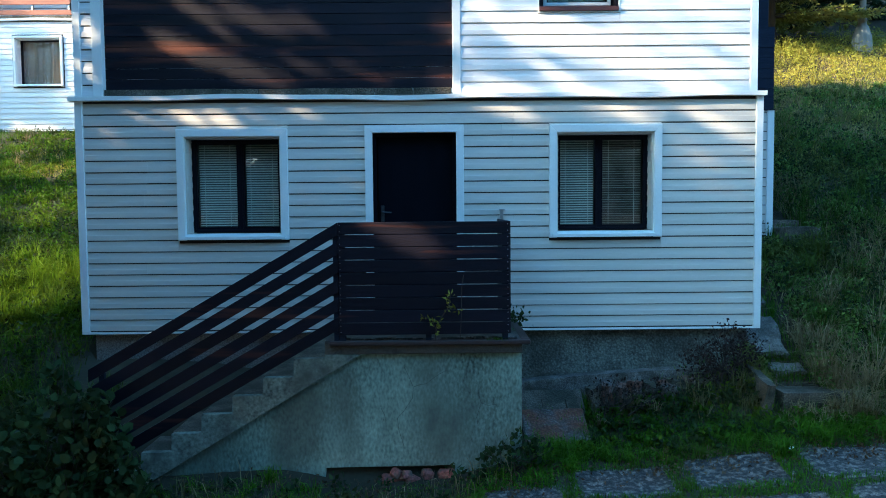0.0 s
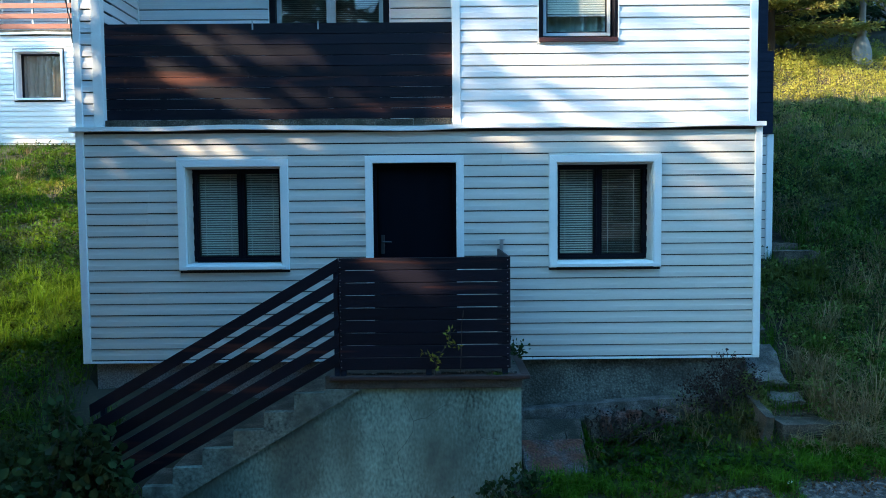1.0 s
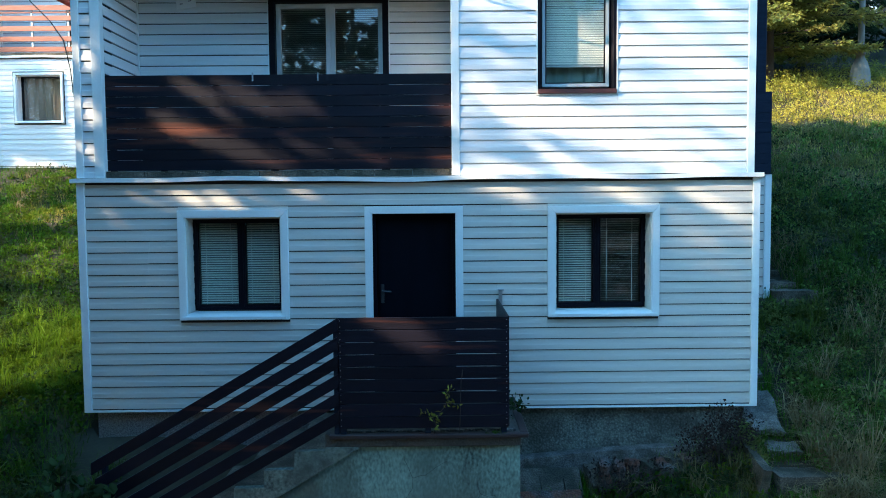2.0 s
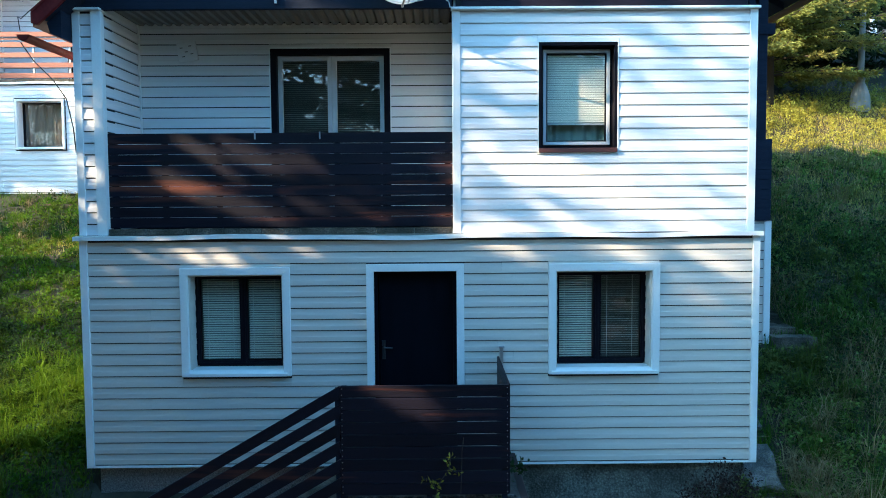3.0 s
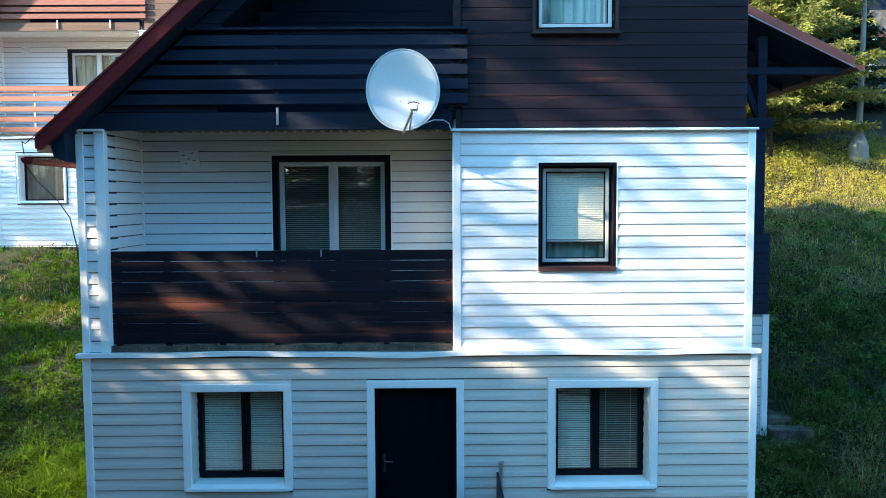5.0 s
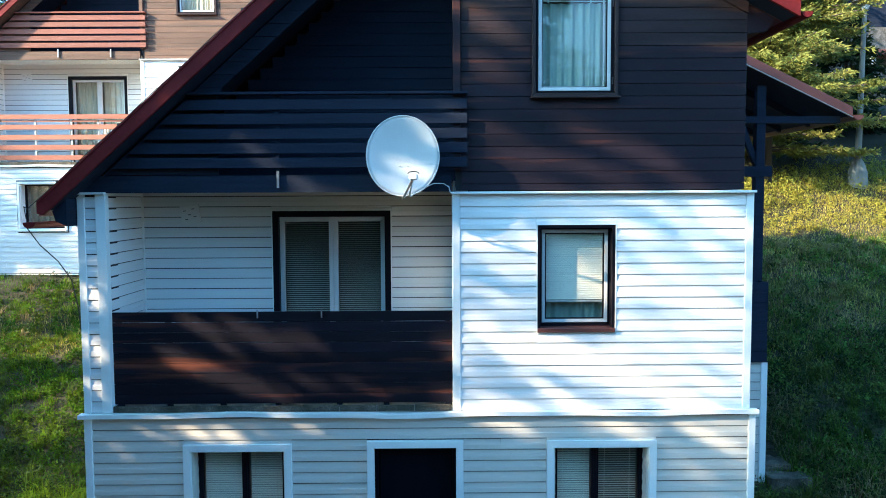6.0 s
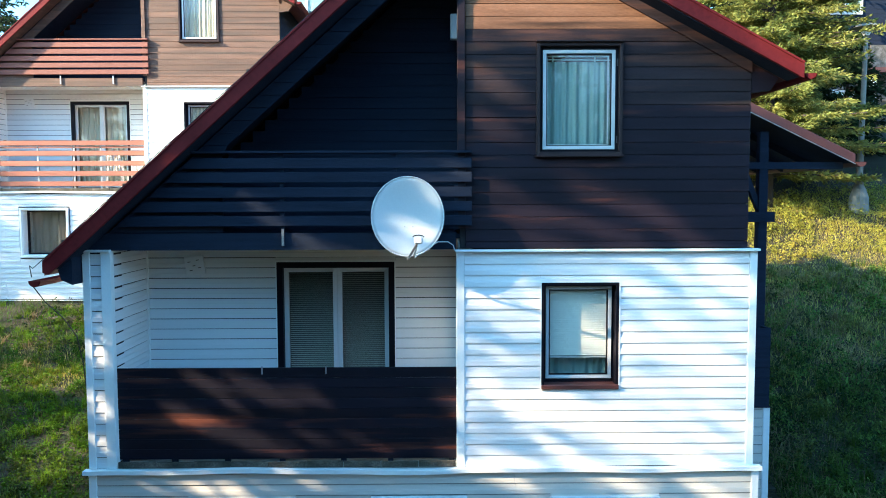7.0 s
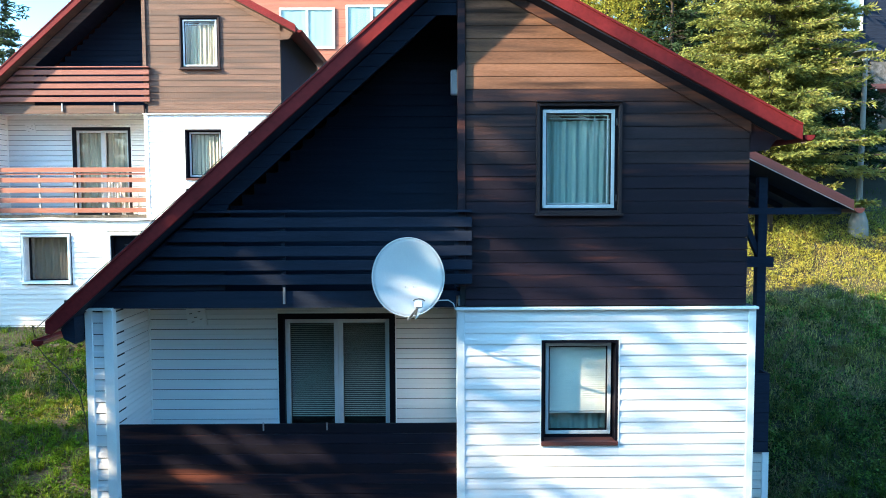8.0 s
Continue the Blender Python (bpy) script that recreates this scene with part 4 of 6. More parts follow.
    for hz in (z0 + 0.13, z1 - 0.16):
        part("hinge", tube(BM(), (x1 - 0.015, 7.005, hz - 0.035), (x1 - 0.015, 7.005, hz + 0.035), 0.009), "dark_steel", win)
    p = part("pane", box(BM(), x0 + 0.075, x1 - 0.075, 7.035, 7.041, z0 + 0.07, z1 - 0.075), "glass", win)
    p.visible_shadow = False
    part("curtain", drape(BM(), x0 + 0.05, x1 - 0.05, z0 + 0.04, z1 - 0.135, 7.13, 7, 0.022, 11), "curtain" if own else "curtain_cream", win, "drawn pale curtain")
    bm = BM()
    tube(bm, (x0 + 0.06, 7.095, z1 - 0.118), (x1 - 0.06, 7.095, z1 - 0.125), 0.006)
    for u in (0.18, 0.72):
        tube(bm, (x0 + u * (x1 - x0), 7.095, z1 - 0.09), (x0 + u * (x1 - x0), 7.095, z1 - 0.14), 0.008)
    part("curtain_rod", bm, "frame_white", win, "white curtain rod")
    # -- shell, floors and roof
    hp("side_wall", box(BM(), -3.70, -3.50, 7.30, 12.3, 0.0, 5.90), "siding_white")
    hp("side_wall", box(BM(), 3.05, 3.24, 7.30, 12.3, 0.0, 5.95), "siding_white")
    # side turned from the sun: its shade is put in as blue-black wood
    hp("side_wall", box(BM(), 3.00, 3.14, 7.20, 12.3, 5.95, slope_r(3.14) - 0.15), "wood_dark")
    hp("back_wall", prism(BM(), [(-3.70, 0.0), (3.24, 0.0), (3.14, slope_r(3.14) - 0.15), (APEX_X, APEX_Z - 0.17), (-3.70, slope_l(-3.70) - 0.16)], 12.1, 12.3), "siding_white")
    hp("upper_floor", box(BM(), -3.50, 3.05, 7.975, 12.1, 3.46, 3.60), "room")
    hp("upper_floor", box(BM(), 0.31, 3.05, 7.31, 7.974, 3.46, 3.60), "room")
    hp("attic_floor", box(BM(), -3.50, 3.0, 8.2, 12.1, 5.95, 6.05), "room")
    hp("attic_floor", box(BM(), 0.31, 3.0, 7.27, 8.2, 5.96, 6.05), "room")
    hp("room_partition", box(BM(), -3.5, 3.05, 9.6, 9.7, 0.3, 5.94), "room")
    xe_l, xe_r = -3.98, 3.545
    front, back_y = 6.73, 12.6
    roof = hp("roof", prism(BM(), [(xe_l, slope_l(xe_l) - 0.13), (APEX_X, APEX_Z - 0.13), (xe_r, slope_r(xe_r) - 0.11), (xe_r, slope_r(xe_r) - 0.012), (APEX_X, APEX_Z - 0.012), (xe_l, slope_l(xe_l) - 0.012)], front, back_y), "roof", "dark red roof")
    part("verge_fascia", prism(BM(), [(xe_l, slope_l(xe_l) - 0.10), (xe_l + 0.06, slope_l(xe_l + 0.06) - 0.172), (APEX_X - 0.001, APEX_Z - 0.172), (APEX_X - 0.001, APEX_Z + 0.006), (xe_l, slope_l(xe_l))], front - 0.04, front - 0.001), "fascia", roof, "red sheet-metal verge board", bevel=0.003)
    part("verge_fascia", prism(BM(), [(APEX_X, APEX_Z - 0.152), (xe_r, slope_r(xe_r) - 0.152), (xe_r, slope_r(xe_r)), (APEX_X, APEX_Z + 0.006)], front - 0.04, front - 0.001), "fascia", roof, "red sheet-metal verge board", bevel=0.003)
    for a, b, fn, d in ((xe_l + 0.01, APEX_X - 0.002, slope_l, 0.0), (APEX_X + 0.001, xe_r - 0.005, slope_r, 0.0)):
        part("verge_flashing", prism(BM(), [(a, fn(a) - 0.010), (b, fn(b) - 0.010), (b, fn(b) + 0.012), (a, fn(a) + 0.012)], front - 0.052, front - 0.041), "fascia", roof, "folded metal edge along the verge")
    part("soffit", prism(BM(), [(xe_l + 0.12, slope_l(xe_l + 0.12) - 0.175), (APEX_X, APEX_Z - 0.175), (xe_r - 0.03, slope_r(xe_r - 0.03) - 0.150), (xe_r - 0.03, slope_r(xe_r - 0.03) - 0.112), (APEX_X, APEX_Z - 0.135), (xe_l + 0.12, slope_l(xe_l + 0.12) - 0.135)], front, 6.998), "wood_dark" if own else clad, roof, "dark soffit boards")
    part("frieze_board", prism(BM(), [(APEX_X + 0.10, slope_r(APEX_X + 0.10) - 0.265), (3.15, slope_r(3.15) - 0.265), (3.15, slope_r(3.15) - 0.152), (APEX_X + 0.10, slope_r(APEX_X + 0.10) - 0.152)], 6.972, 6.9965), "wood_half_lit" if own else clad, roof, "sloping frieze board under the soffit", bevel=0.003)
    part("eave_box", prism(BM(), [(3.152, 7.53), (3.35, 7.555), (3.43, slope_r(3.43) - 0.165), (3.152, slope_r(3.152) - 0.165)], 7.0, 7.06), clad, roof)
    part("eave_box", prism(BM(), [(-3.84, 5.66), (-3.73, 5.61), (-3.73, slope_l(-3.73) - 0.178), (-3.87, slope_l(-3.87) - 0.178)], 6.78, 7.3), "wood_dark", roof)
    # gutters: half-round channels along both eaves
    for gx, gz, y0 in ((xe_l - 0.13, slope_l(xe_l) - 0.19, 6.78), (xe_r + 0.075, slope_r(xe_r) - 0.10, 6.71)):
        bm = BM()
        ring = [(gx + 0.062 * math.cos(math.pi + math.pi * i / 8), gz + 0.062 * math.sin(math.pi + math.pi * i / 8)) for i in range(9)]
        inner = [(gx + 0.055 * math.cos(math.pi + math.pi * i / 8), gz + 0.055 * math.sin(math.pi + math.pi * i / 8)) for i in range(9)]
        prism(bm, ring + inner[::-1], y0, back_y - 0.05)
        prism(bm, ring, y0, y0 + 0.01)
        part("gutter", bm, "fascia", roof, "red half-round gutter")
    # wire along the left verge
    bm = BM()
    xs = [xe_l - 0.10 + i * 0.31 for i in range(15)]
    pts = [(x, front - 0.025, slope_l(x) + 0.035 - 0.012 * (i % 2)) for i, x in enumerate(xs) if x < 0.3]
    pts = [(xe_l - 0.16, 6.79, slope_l(xe_l) - 0.15), (xe_l - 0.15, 6.74, slope_l(xe_l) - 0.03)] + pts
    path_tube(bm, pts, 0.0045, 5)
    wire = part("lightning_wire", bm, "cable", roof, "thin lightning wire on brackets")
    for x in xs[1::2]:
        part("bracket", box(BM(), x - 0.012, x + 0.012, front - 0.035, front - 0.01, slope_l(x) - 0.01, slope_l(x) + 0.04), "cable", wire)
    if own:
        side_porch(hp)
    return root


def side_porch(hp):
    """The covered side entrance behind the corner: clad base, dark parapet, posts and roof."""
    base = hp("porch_base", box(BM(), 3.25, 4.30, 9.004, 12.6, 0.6, 3.70), "underlay", "grey-sided base of the side porch")
    courses(base, "siding_grey", 3.25, 4.24, 1.7, 3.70, 1.65, [], y=9.0)
    part("corner_trim", box(BM(), 4.235, 4.318, 8.972, 9.06, 1.6, 3.70), "trim_white", base, bevel=0.004)
    pp = hp("porch_parapet", box(BM(), 4.262, 4.30, 8.992, 12.6, 3.712, 4.755), "wood_dark", "dark boarded porch parapet")
    for i in range(8):
        part("board", box(BM(), 3.2, 4.30, 8.965 + 0.003 * (i % 2), 8.99, 3.712 + i * 0.131, 3.712 + i * 0.131 + 0.126), "wood_dark", pp)
    hp("porch_deck", box(BM(), 3.2, 4.32, 8.95, 12.6, 3.702, 3.711), "wood_dark")
    posts = hp("porch_post", box(BM(), 4.20, 4.32, 9.20, 9.32, 3.712, slope_r(4.2) - 0.1), "wood_dark", bevel=0.006)
    part("cross_beam", box(BM(), 3.15, 4.41, 9.18, 9.34, 6.14, 6.275), "wood_dark", posts)
    part("tie_beam", box(BM(), 3.15, 5.30, 9.19, 9.33, 6.84, 6.93), "wood_dark", posts)
    bm = BM()
    prism(bm, [(3.95, 6.85), (4.20, 6.28), (4.27, 6.28), (4.04, 6.85)], 9.22, 9.30)
    part("brace", bm, "wood_dark", posts)
    far = hp("porch_post", box(BM(), 4.20, 4.32, 12.4, 12.52, 3.712, slope_r(4.2) - 0.1), "wood_dark")
    sl = lambda x: 7.685 - 0.484 * (x - 4.0)
    rf = hp("porch_roof", prism(BM(), [(3.0, sl(3.0) - 0.10), (5.36, sl(5.36) - 0.10), (5.36, sl(5.36)), (3.0, sl(3.0))], 9.06, 12.8), "roof", "dark red porch roof")
    part("verge_fascia", prism(BM(), [(3.15, sl(3.15) - 0.125), (5.37, sl(5.37) - 0.125), (5.37, sl(5.37) + 0.004), (3.15, sl(3.15) + 0.004)], 9.02, 9.058), "frame_red", rf, bevel=0.003)
    # dark soffit added to give the porch roof a shaded underside
    part("porch_soffit", prism(BM(), [(3.15, sl(3.15) - 0.125), (5.34, sl(5.34) - 0.125), (5.34, sl(5.34) - 0.102), (3.15, sl(3.15) - 0.102)], 9.07, 12.78), "wood_dark", rf, "dark boarded porch soffit")
    for y in (9.9, 10.8, 11.7):
        part("rafter", prism(BM(), [(3.15, sl(3.15) - 0.22), (5.25, sl(5.25) - 0.22), (5.25, sl(5.25) - 0.126), (3.15, sl(3.15) - 0.126)], y, y + 0.08), "wood_dark", rf)
    part("verge_edge", prism(BM(), [(3.15, sl(3.15) - 0.131), (5.37, sl(5.37) - 0.131), (5.37, sl(5.37) - 0.122), (3.15, sl(3.15) - 0.122)], 9.006, 9.03), "steel", rf)
    bm = BM()
    gx, gz = 5.44, sl(5.4) - 0.085
    ring = [(gx + 0.065 * math.cos(math.pi + math.pi * i / 8), gz + 0.065 * math.sin(math.pi + math.pi * i / 8)) for i in range(9)]
    prism(bm, ring, 9.0, 12.8)
    part("gutter", bm, "frame_red", rf)
    part("downpipe", tube(BM(), (3.33, 8.93, 3.45), (3.33, 8.93, 3.70), 0.035), "trim_white", rf)


house((0, 0, 0), True)
house((-6.65, 9.0, 3.02), False)

# ---- entrance stairs and landing ----
def entrance():
    st = thing("entrance_stairs", "weathered concrete stairs and landing with cracked plaster side", "stairs", at=(0, 6.3, 0.1))

    def sp(name, bm, mat, label="", bevel=0.0, parent=None):
        ob = part(name, bm, mat, parent or st, label, bevel)
        if parent is None:
            ob.location = (0, -6.3, -0.1)
        return ob

    xs = [-3.20, -2.93, -2.66, -2.388, -2.12, -1.845, -1.573, -1.302, -1.028]
    tops = [0.04, 0.20, 0.362, 0.528, 0.698, 0.858, 1.018, 1.184]
    for a, b, z in zip(xs, xs[1:], tops):
        sp("step", box(BM(), a - 0.01, b + 0.012, 5.802, 6.96, z - 0.30, z + random.uniform(0, 0.004)), "concrete", bevel=0.008)
    # raked side band between the treads and the plaster
    edge = [(-0.711, 1.2155), (-1.028, 1.2155), (-1.028, 1.184)]
    for x, z in zip(xs[-2::-1], tops[-2::-1] + [0.0]):
        edge += [(x, edge[-1][1]), (x, z)]
    band = sp("side_band", prism(BM(), [(-3.18, -0.26)] + [(-0.713, 1.2150)] + edge[1:], 5.735, 5.801), "stair_side", "raked concrete band under the treads", bevel=0.004)
    wall = sp("plaster_wall", prism(BM(), [(-2.62, -0.3), (-1.05, -0.3), (-1.05, 0.188), (0.10, 0.205), (0.10, -0.3), (0.698, -0.3), (0.698, 1.213), (-0.73, 1.213), (-2.62, 0.085)], 5.800, 6.98), "plaster", "cracked grey-green plaster with dark stains")
    part("foundation", box(BM(), -1.048, 0.098, 5.90, 6.9, -0.3, 0.186), "rough_plaster", wall, "dark hollow under the plaster edge")
    for pts in (
        [(-0.34, 1.086), (-0.30, 1.0), (-0.263, 0.907), (-0.27, 0.81), (-0.352, 0.687), (-0.406, 0.63), (-0.394, 0.52), (-0.352, 0.382)],
        [(-0.263, 0.907), (-0.20, 0.93), (-0.149, 0.935), (-0.05, 1.01), (0.04, 1.06)],
        [(0.31, 0.95), (0.312, 0.85), (0.337, 0.76), (0.297, 0.63), (0.31, 0.55)],
        [(0.337, 0.76), (0.40, 0.735), (0.472, 0.745)],
        [(-0.55, 0.72), (-0.52, 0.66), (-0.535, 0.60)],
    ):
        part("crack", path_tube(BM(), [(x, 5.7995, z) for x, z in pts], 0.0014, 5), "underlay", wall)
    slab = sp("landing_slab", box(BM(), -1.03, 0.70, 5.738, 7.0, 1.216, 1.335), "landing_edge", "gritty concrete landing", bevel=0.006)
    part("slab_cap", box(BM(), -0.985, 0.765, 5.692, 5.760, 1.300, 1.338), "cap", slab, "dark red-brown edge tiles", bevel=0.006)
    part("slab_cap", box(BM(), 0.690, 0.765, 5.762, 6.96, 1.300, 1.338), "cap", slab, "dark red-brown edge tiles", bevel=0.006)
    x = -0.93
    while x < 0.64:
        w = random.uniform(0.10, 0.22)
        part("kerb_piece", box(BM(), x, x + w - 0.006, 5.765 + random.uniform(0, 0.01), 5.80, 1.336, 1.352 + random.uniform(-0.006, 0.01)), "slab", slab, bevel=0.004)
        x += w
    for x, w, z, turn in ((-0.47, 0.16, 0.115, 8), (-0.36, 0.15, 0.15, -22), (-0.27, 0.16, 0.11, 15), (-0.40, 0.12, 0.165, 30), (0.02, 0.14, 0.165, -6), (-0.14, 0.10, 0.16, 10)):
        bm = box(BM(), -w / 2, w / 2, -0.05, 0.05, -0.06, 0.02)
        ob = part("brick", bm, "brick", st, bevel=0.014)
        ob.location = (x, 5.81 - 6.3, z - 0.125)
        ob.rotation_euler = (radians(turn * 0.7), radians(turn), radians(turn * 2))
    tagged(st)


entrance()


def railings():
    lr = thing("landing_railing", "dark brown boarded railing on the landing", "railing", at=(-0.15, 5.72, 1.35))
    off = Vector((0.15, -5.72, -1.35))

    def rp(name, bm, mat, root, o, label="", bevel=0.002):
        ob = part(name, bm, mat, root, label, bevel)
        ob.location = o
        return ob

    for i in range(9):
        z = 1.392 + i * 0.1093
        tilt = random.uniform(-0.002, 0.002)
        rp("board", prism(BM(), [(-0.893, z), (0.586, z + 0.003), (0.586, z + 0.104 + tilt), (-0.893, z + 0.1045)], 5.702 + random.uniform(-0.002, 0.002), 5.725), "rail_wood", lr, off)
        rp("board", box(BM(), 0.575, 0.597, 5.735, 6.925, z, z + 0.104), "rail_wood", lr, off)
    for x, y in ((-0.868, 5.752), (-0.12, 5.752), (0.548, 5.752)):
        rp("post", box(BM(), x - 0.025, x + 0.025, y - 0.024, y + 0.024, 1.336, 2.36), "wood_dark", lr, off)
    rp("wall_bracket", box(BM(), 0.604, 0.640, 6.93, 6.968, 1.50, 2.455), "steel", lr, off, "pale steel wall bracket")
    rp("bracket_cap", box(BM(), 0.598, 0.655, 6.92, 6.975, 2.455, 2.47), "steel", lr, off)
    bm = BM()
    for x in (-0.880, 0.57):
        for i in range(9):
            for dz in (0.025, 0.08):
                tube(bm, (x, 5.7035, 1.392 + i * 0.1093 + dz), (x, 5.699, 1.392 + i * 0.1093 + dz), 0.004, seg=6)
    rp("screw_row", bm, "steel", lr, off, bevel=0)
    sr = thing("stair_railing", "dark sloping stair railing of six boards", "railing", at=(-2.0, 5.72, 0.6))
    off = Vector((2.0, -5.72, -0.6))
    k = 0.577
    for i in range(6):
        z = 2.372 - i * 0.1635
        x0 = -3.085 + 0.03 * i
        d = k * (-0.897 - x0)
        rp("board", prism(BM(), [(x0, z - 0.112 - d), (-0.897, z - 0.112), (-0.897, z), (x0, z - d)], 5.702 + random.uniform(-0.003, 0.003), 5.726), "rail_wood", sr, off)
    for x, z0 in ((-0.922, 1.33), (-2.98, 0.0)):
        top = 2.36 - k * (-0.897 - x)
        rp("post", box(BM(), x - 0.022, x + 0.022, 5.728, 5.772, z0, top), "wood_dark", sr, off)


railings()


# ---- satellite dish ----
def satellite_dish():
    c = Vector((-0.357, 6.66, 6.287))
    d = thing("satellite_dish", "pale grey satellite dish on a steel arm, on the loggia railing", "satellite dish", at=c)
    bm = BM()
    rings, n = 10, 40
    grid = []
    for i in range(rings + 1):
        r = i / rings
        grid.append([bm.verts.new((0.357 * r * math.cos(2 * math.pi * k / n), 0.042 * (1 - r * r) + 0.004, 0.392 * r * math.sin(2 * math.pi * k / n))) for k in range(n)])
    back = [[bm.verts.new((v.co.x, v.co.y + 0.006, v.co.z)) for v in ring] for ring in grid]
    for g in (grid, back):
        for i in range(1, rings):
            for k in range(n):
                bm.faces.new((g[i][k], g[i][(k + 1) % n], g[i + 1][(k + 1) % n], g[i + 1][k]))
        for k in range(n):
            bm.faces.new((g[0][0], g[1][k], g[1][(k + 1) % n]))
    for k in range(n):
        bm.faces.new((grid[rings][k], grid[rings][(k + 1) % n], back[rings][(k + 1) % n], back[rings][k]))
    bmesh.ops.remove_doubles(bm, verts=grid[0] + back[0], dist=0.00005)
    refl = part("reflector", bm, "dish", d, "pale grey oval reflector", smooth=True)
    bm = BM()
    loops = []
    for k in range(72):
        a = 2 * math.pi * k / 72
        loops.append([bm.verts.new(((0.357 + 0.006 * math.cos(q)) * math.cos(a), 0.002 + 0.006 * math.sin(q), (0.392 + 0.006 * math.cos(q)) * math.sin(a))) for q in (0, 1.05, 2.09, 3.14, 4.19, 5.24)])
    for p, q in zip(loops, loops[1:] + loops[:1]):
        for j in range(6):
            bm.faces.new((p[j], p[(j + 1) % 6], q[(j + 1) % 6], q[j]))
    part("rim", bm, "dish", refl, smooth=True)
    for x, z in ((-0.03, -0.10), (0.05, -0.10), (-0.23, -0.16), (-0.02, -0.36), (0.02, -0.22)):
        part("bolt", tube(BM(), (x, 0.046, z), (x, 0.034, z), 0.007, seg=8), "steel", refl)
    part("feed_arm", path_tube(BM(), [(0.0, 0.05, -0.40), (0.0, -0.02, -0.42), (0.10, -0.36, -0.25)], 0.013, 8), "steel", d)
    part("feed_stay", tube(BM(), (0.055, 0.0, -0.39), (0.105, -0.36, -0.26), 0.005), "steel", d)
    lnb = part("feed_horn", box(BM(), 0.075, 0.155, -0.42, -0.32, -0.245, -0.185), "dish", d, "pale feed horn", bevel=0.012)
    part("horn_cap", path_tube(BM(), [(0.06 + 0.055 - 0.055 * math.cos(a), -0.37, -0.185 + 0.02 * math.sin(a)) for a in (0, 0.8, 1.57, 2.3, 3.14)], 0.006, 6), "cable", lnb)
    part("mount", box(BM(), -0.05, 0.05, 0.07, 0.26, -0.12, 0.06), "steel", d, bevel=0.01)
    part("mast", tube(BM(), (0.0, 0.20, -0.20), (0.0, 0.20, 0.26), 0.024), "steel", d)
    part("cable", path_tube(BM(), [(0.10, -0.34, -0.26), (0.07, -0.1, -0.40), (0.16, 0.12, -0.33), (0.30, 0.25, -0.265), (0.40, 0.27, -0.265), (0.455, 0.27, -0.30), (0.47, 0.27, -0.36)], 0.006, 6), "dish", d, "thin pale cable")


satellite_dish()


def small_fixtures():
    bx = thing("vent_cover", "square pale vent plate hung askew on the balcony wall", "vent", at=(-2.87, 7.945, 5.70))
    ob = part("plate", box(BM(), -0.11, 0.11, -0.02, 0.005, -0.11, 0.11), "siding_white", bx, bevel=0.004)
    ob.rotation_euler = (0, radians(-8), 0)
    for x, z in ((-0.06, 0.05), (0.04, 0.06), (-0.01, 0.0), (0.05, -0.03), (-0.05, -0.05)):
        part("vent_slot", box(BM(), x - 0.016, x + 0.016, -0.024, -0.0195, z - 0.004, z + 0.004), "underlay", ob)
    copy_thing(bx, pose(-2.87 - 6.65, 7.945 + 9.0, 5.70 + 3.02))
    cb = thing("hanging_cable", "thin black cable hanging from the gutter end", "cable", at=(-4.2, 6.9, 5.6))
    part("strand", path_tube(BM(), [(0.0, 0.0, 0.0), (0.10, 0.05, -0.18), (0.26, 0.1, -0.36), (0.38, 0.12, -0.55), (0.44, 0.12, -0.85), (0.46, 0.12, -1.1)], 0.006, 6), "cable", cb)


small_fixtures()


def garden_chair(at, turn):
    """A moulded white garden chair with slatted back."""
    ch = thing("garden_chair", "white plastic garden chair on the neighbour balcony", "chair", at=at)
    ch.rotation_euler = (0, 0, radians(turn))
    part("seat", box(BM(), -0.22, 0.22, -0.21, 0.21, 0.40, 0.43), "frame_white", ch, bevel=0.012)
    back = part("backrest", prism(BM(), [(-0.23, 0.80), (0.23, 0.80), (0.19, 0.86), (-0.19, 0.86)], 0.235, 0.265), "frame_white", ch, bevel=0.008)
    for x in (-0.20, -0.10, 0.0, 0.10, 0.20):
        part("slat", box(BM(), x - 0.024, x + 0.024, 0.215, 0.240, 0.43, 0.80), "frame_white", back, bevel=0.004)
    for sx in (-1, 1):
        part("armrest", box(BM(), sx * 0.25 - 0.025, sx * 0.25 + 0.025, -0.20, 0.23, 0.62, 0.645), "frame_white", ch, bevel=0.006)
        for y in (-0.19, 0.20):
            part("leg", tube(BM(), (sx * 0.25, y * 1.12, 0.0), (sx * 0.235, y, 0.62), 0.022, 0.018), "frame_white", ch)


garden_chair((-7.25, 16.55, 6.695), 150)


# ---- paving, steps and stones by the house ----
def rough_block(name, x0, x1, y0, y1, z0, z1, mat, label, category, group="", lean=(0, 0, 0), wob=0.02):
    bm = BM()
    box(bm, x0, x1, y0, y1, z0, z1)
    bmesh.ops.subdivide_edges(bm, edges=list(bm.edges), cuts=3, use_grid_fill=True)
    c = Vector(((x0 + x1) / 2, (y0 + y1) / 2, z0))
    for v in bm.verts:
        v.co += Vector((random.uniform(-wob, wob), random.uniform(-wob, wob), random.uniform(-wob, wob) * 0.5))
        v.co -= c
    me = made(bm, name, 0.0)
    me.materials.append(M[mat])
    ob = new(name, me)
    ob.matrix_world = pose(*c, *lean)
    return tagged(ob, label, category, group)


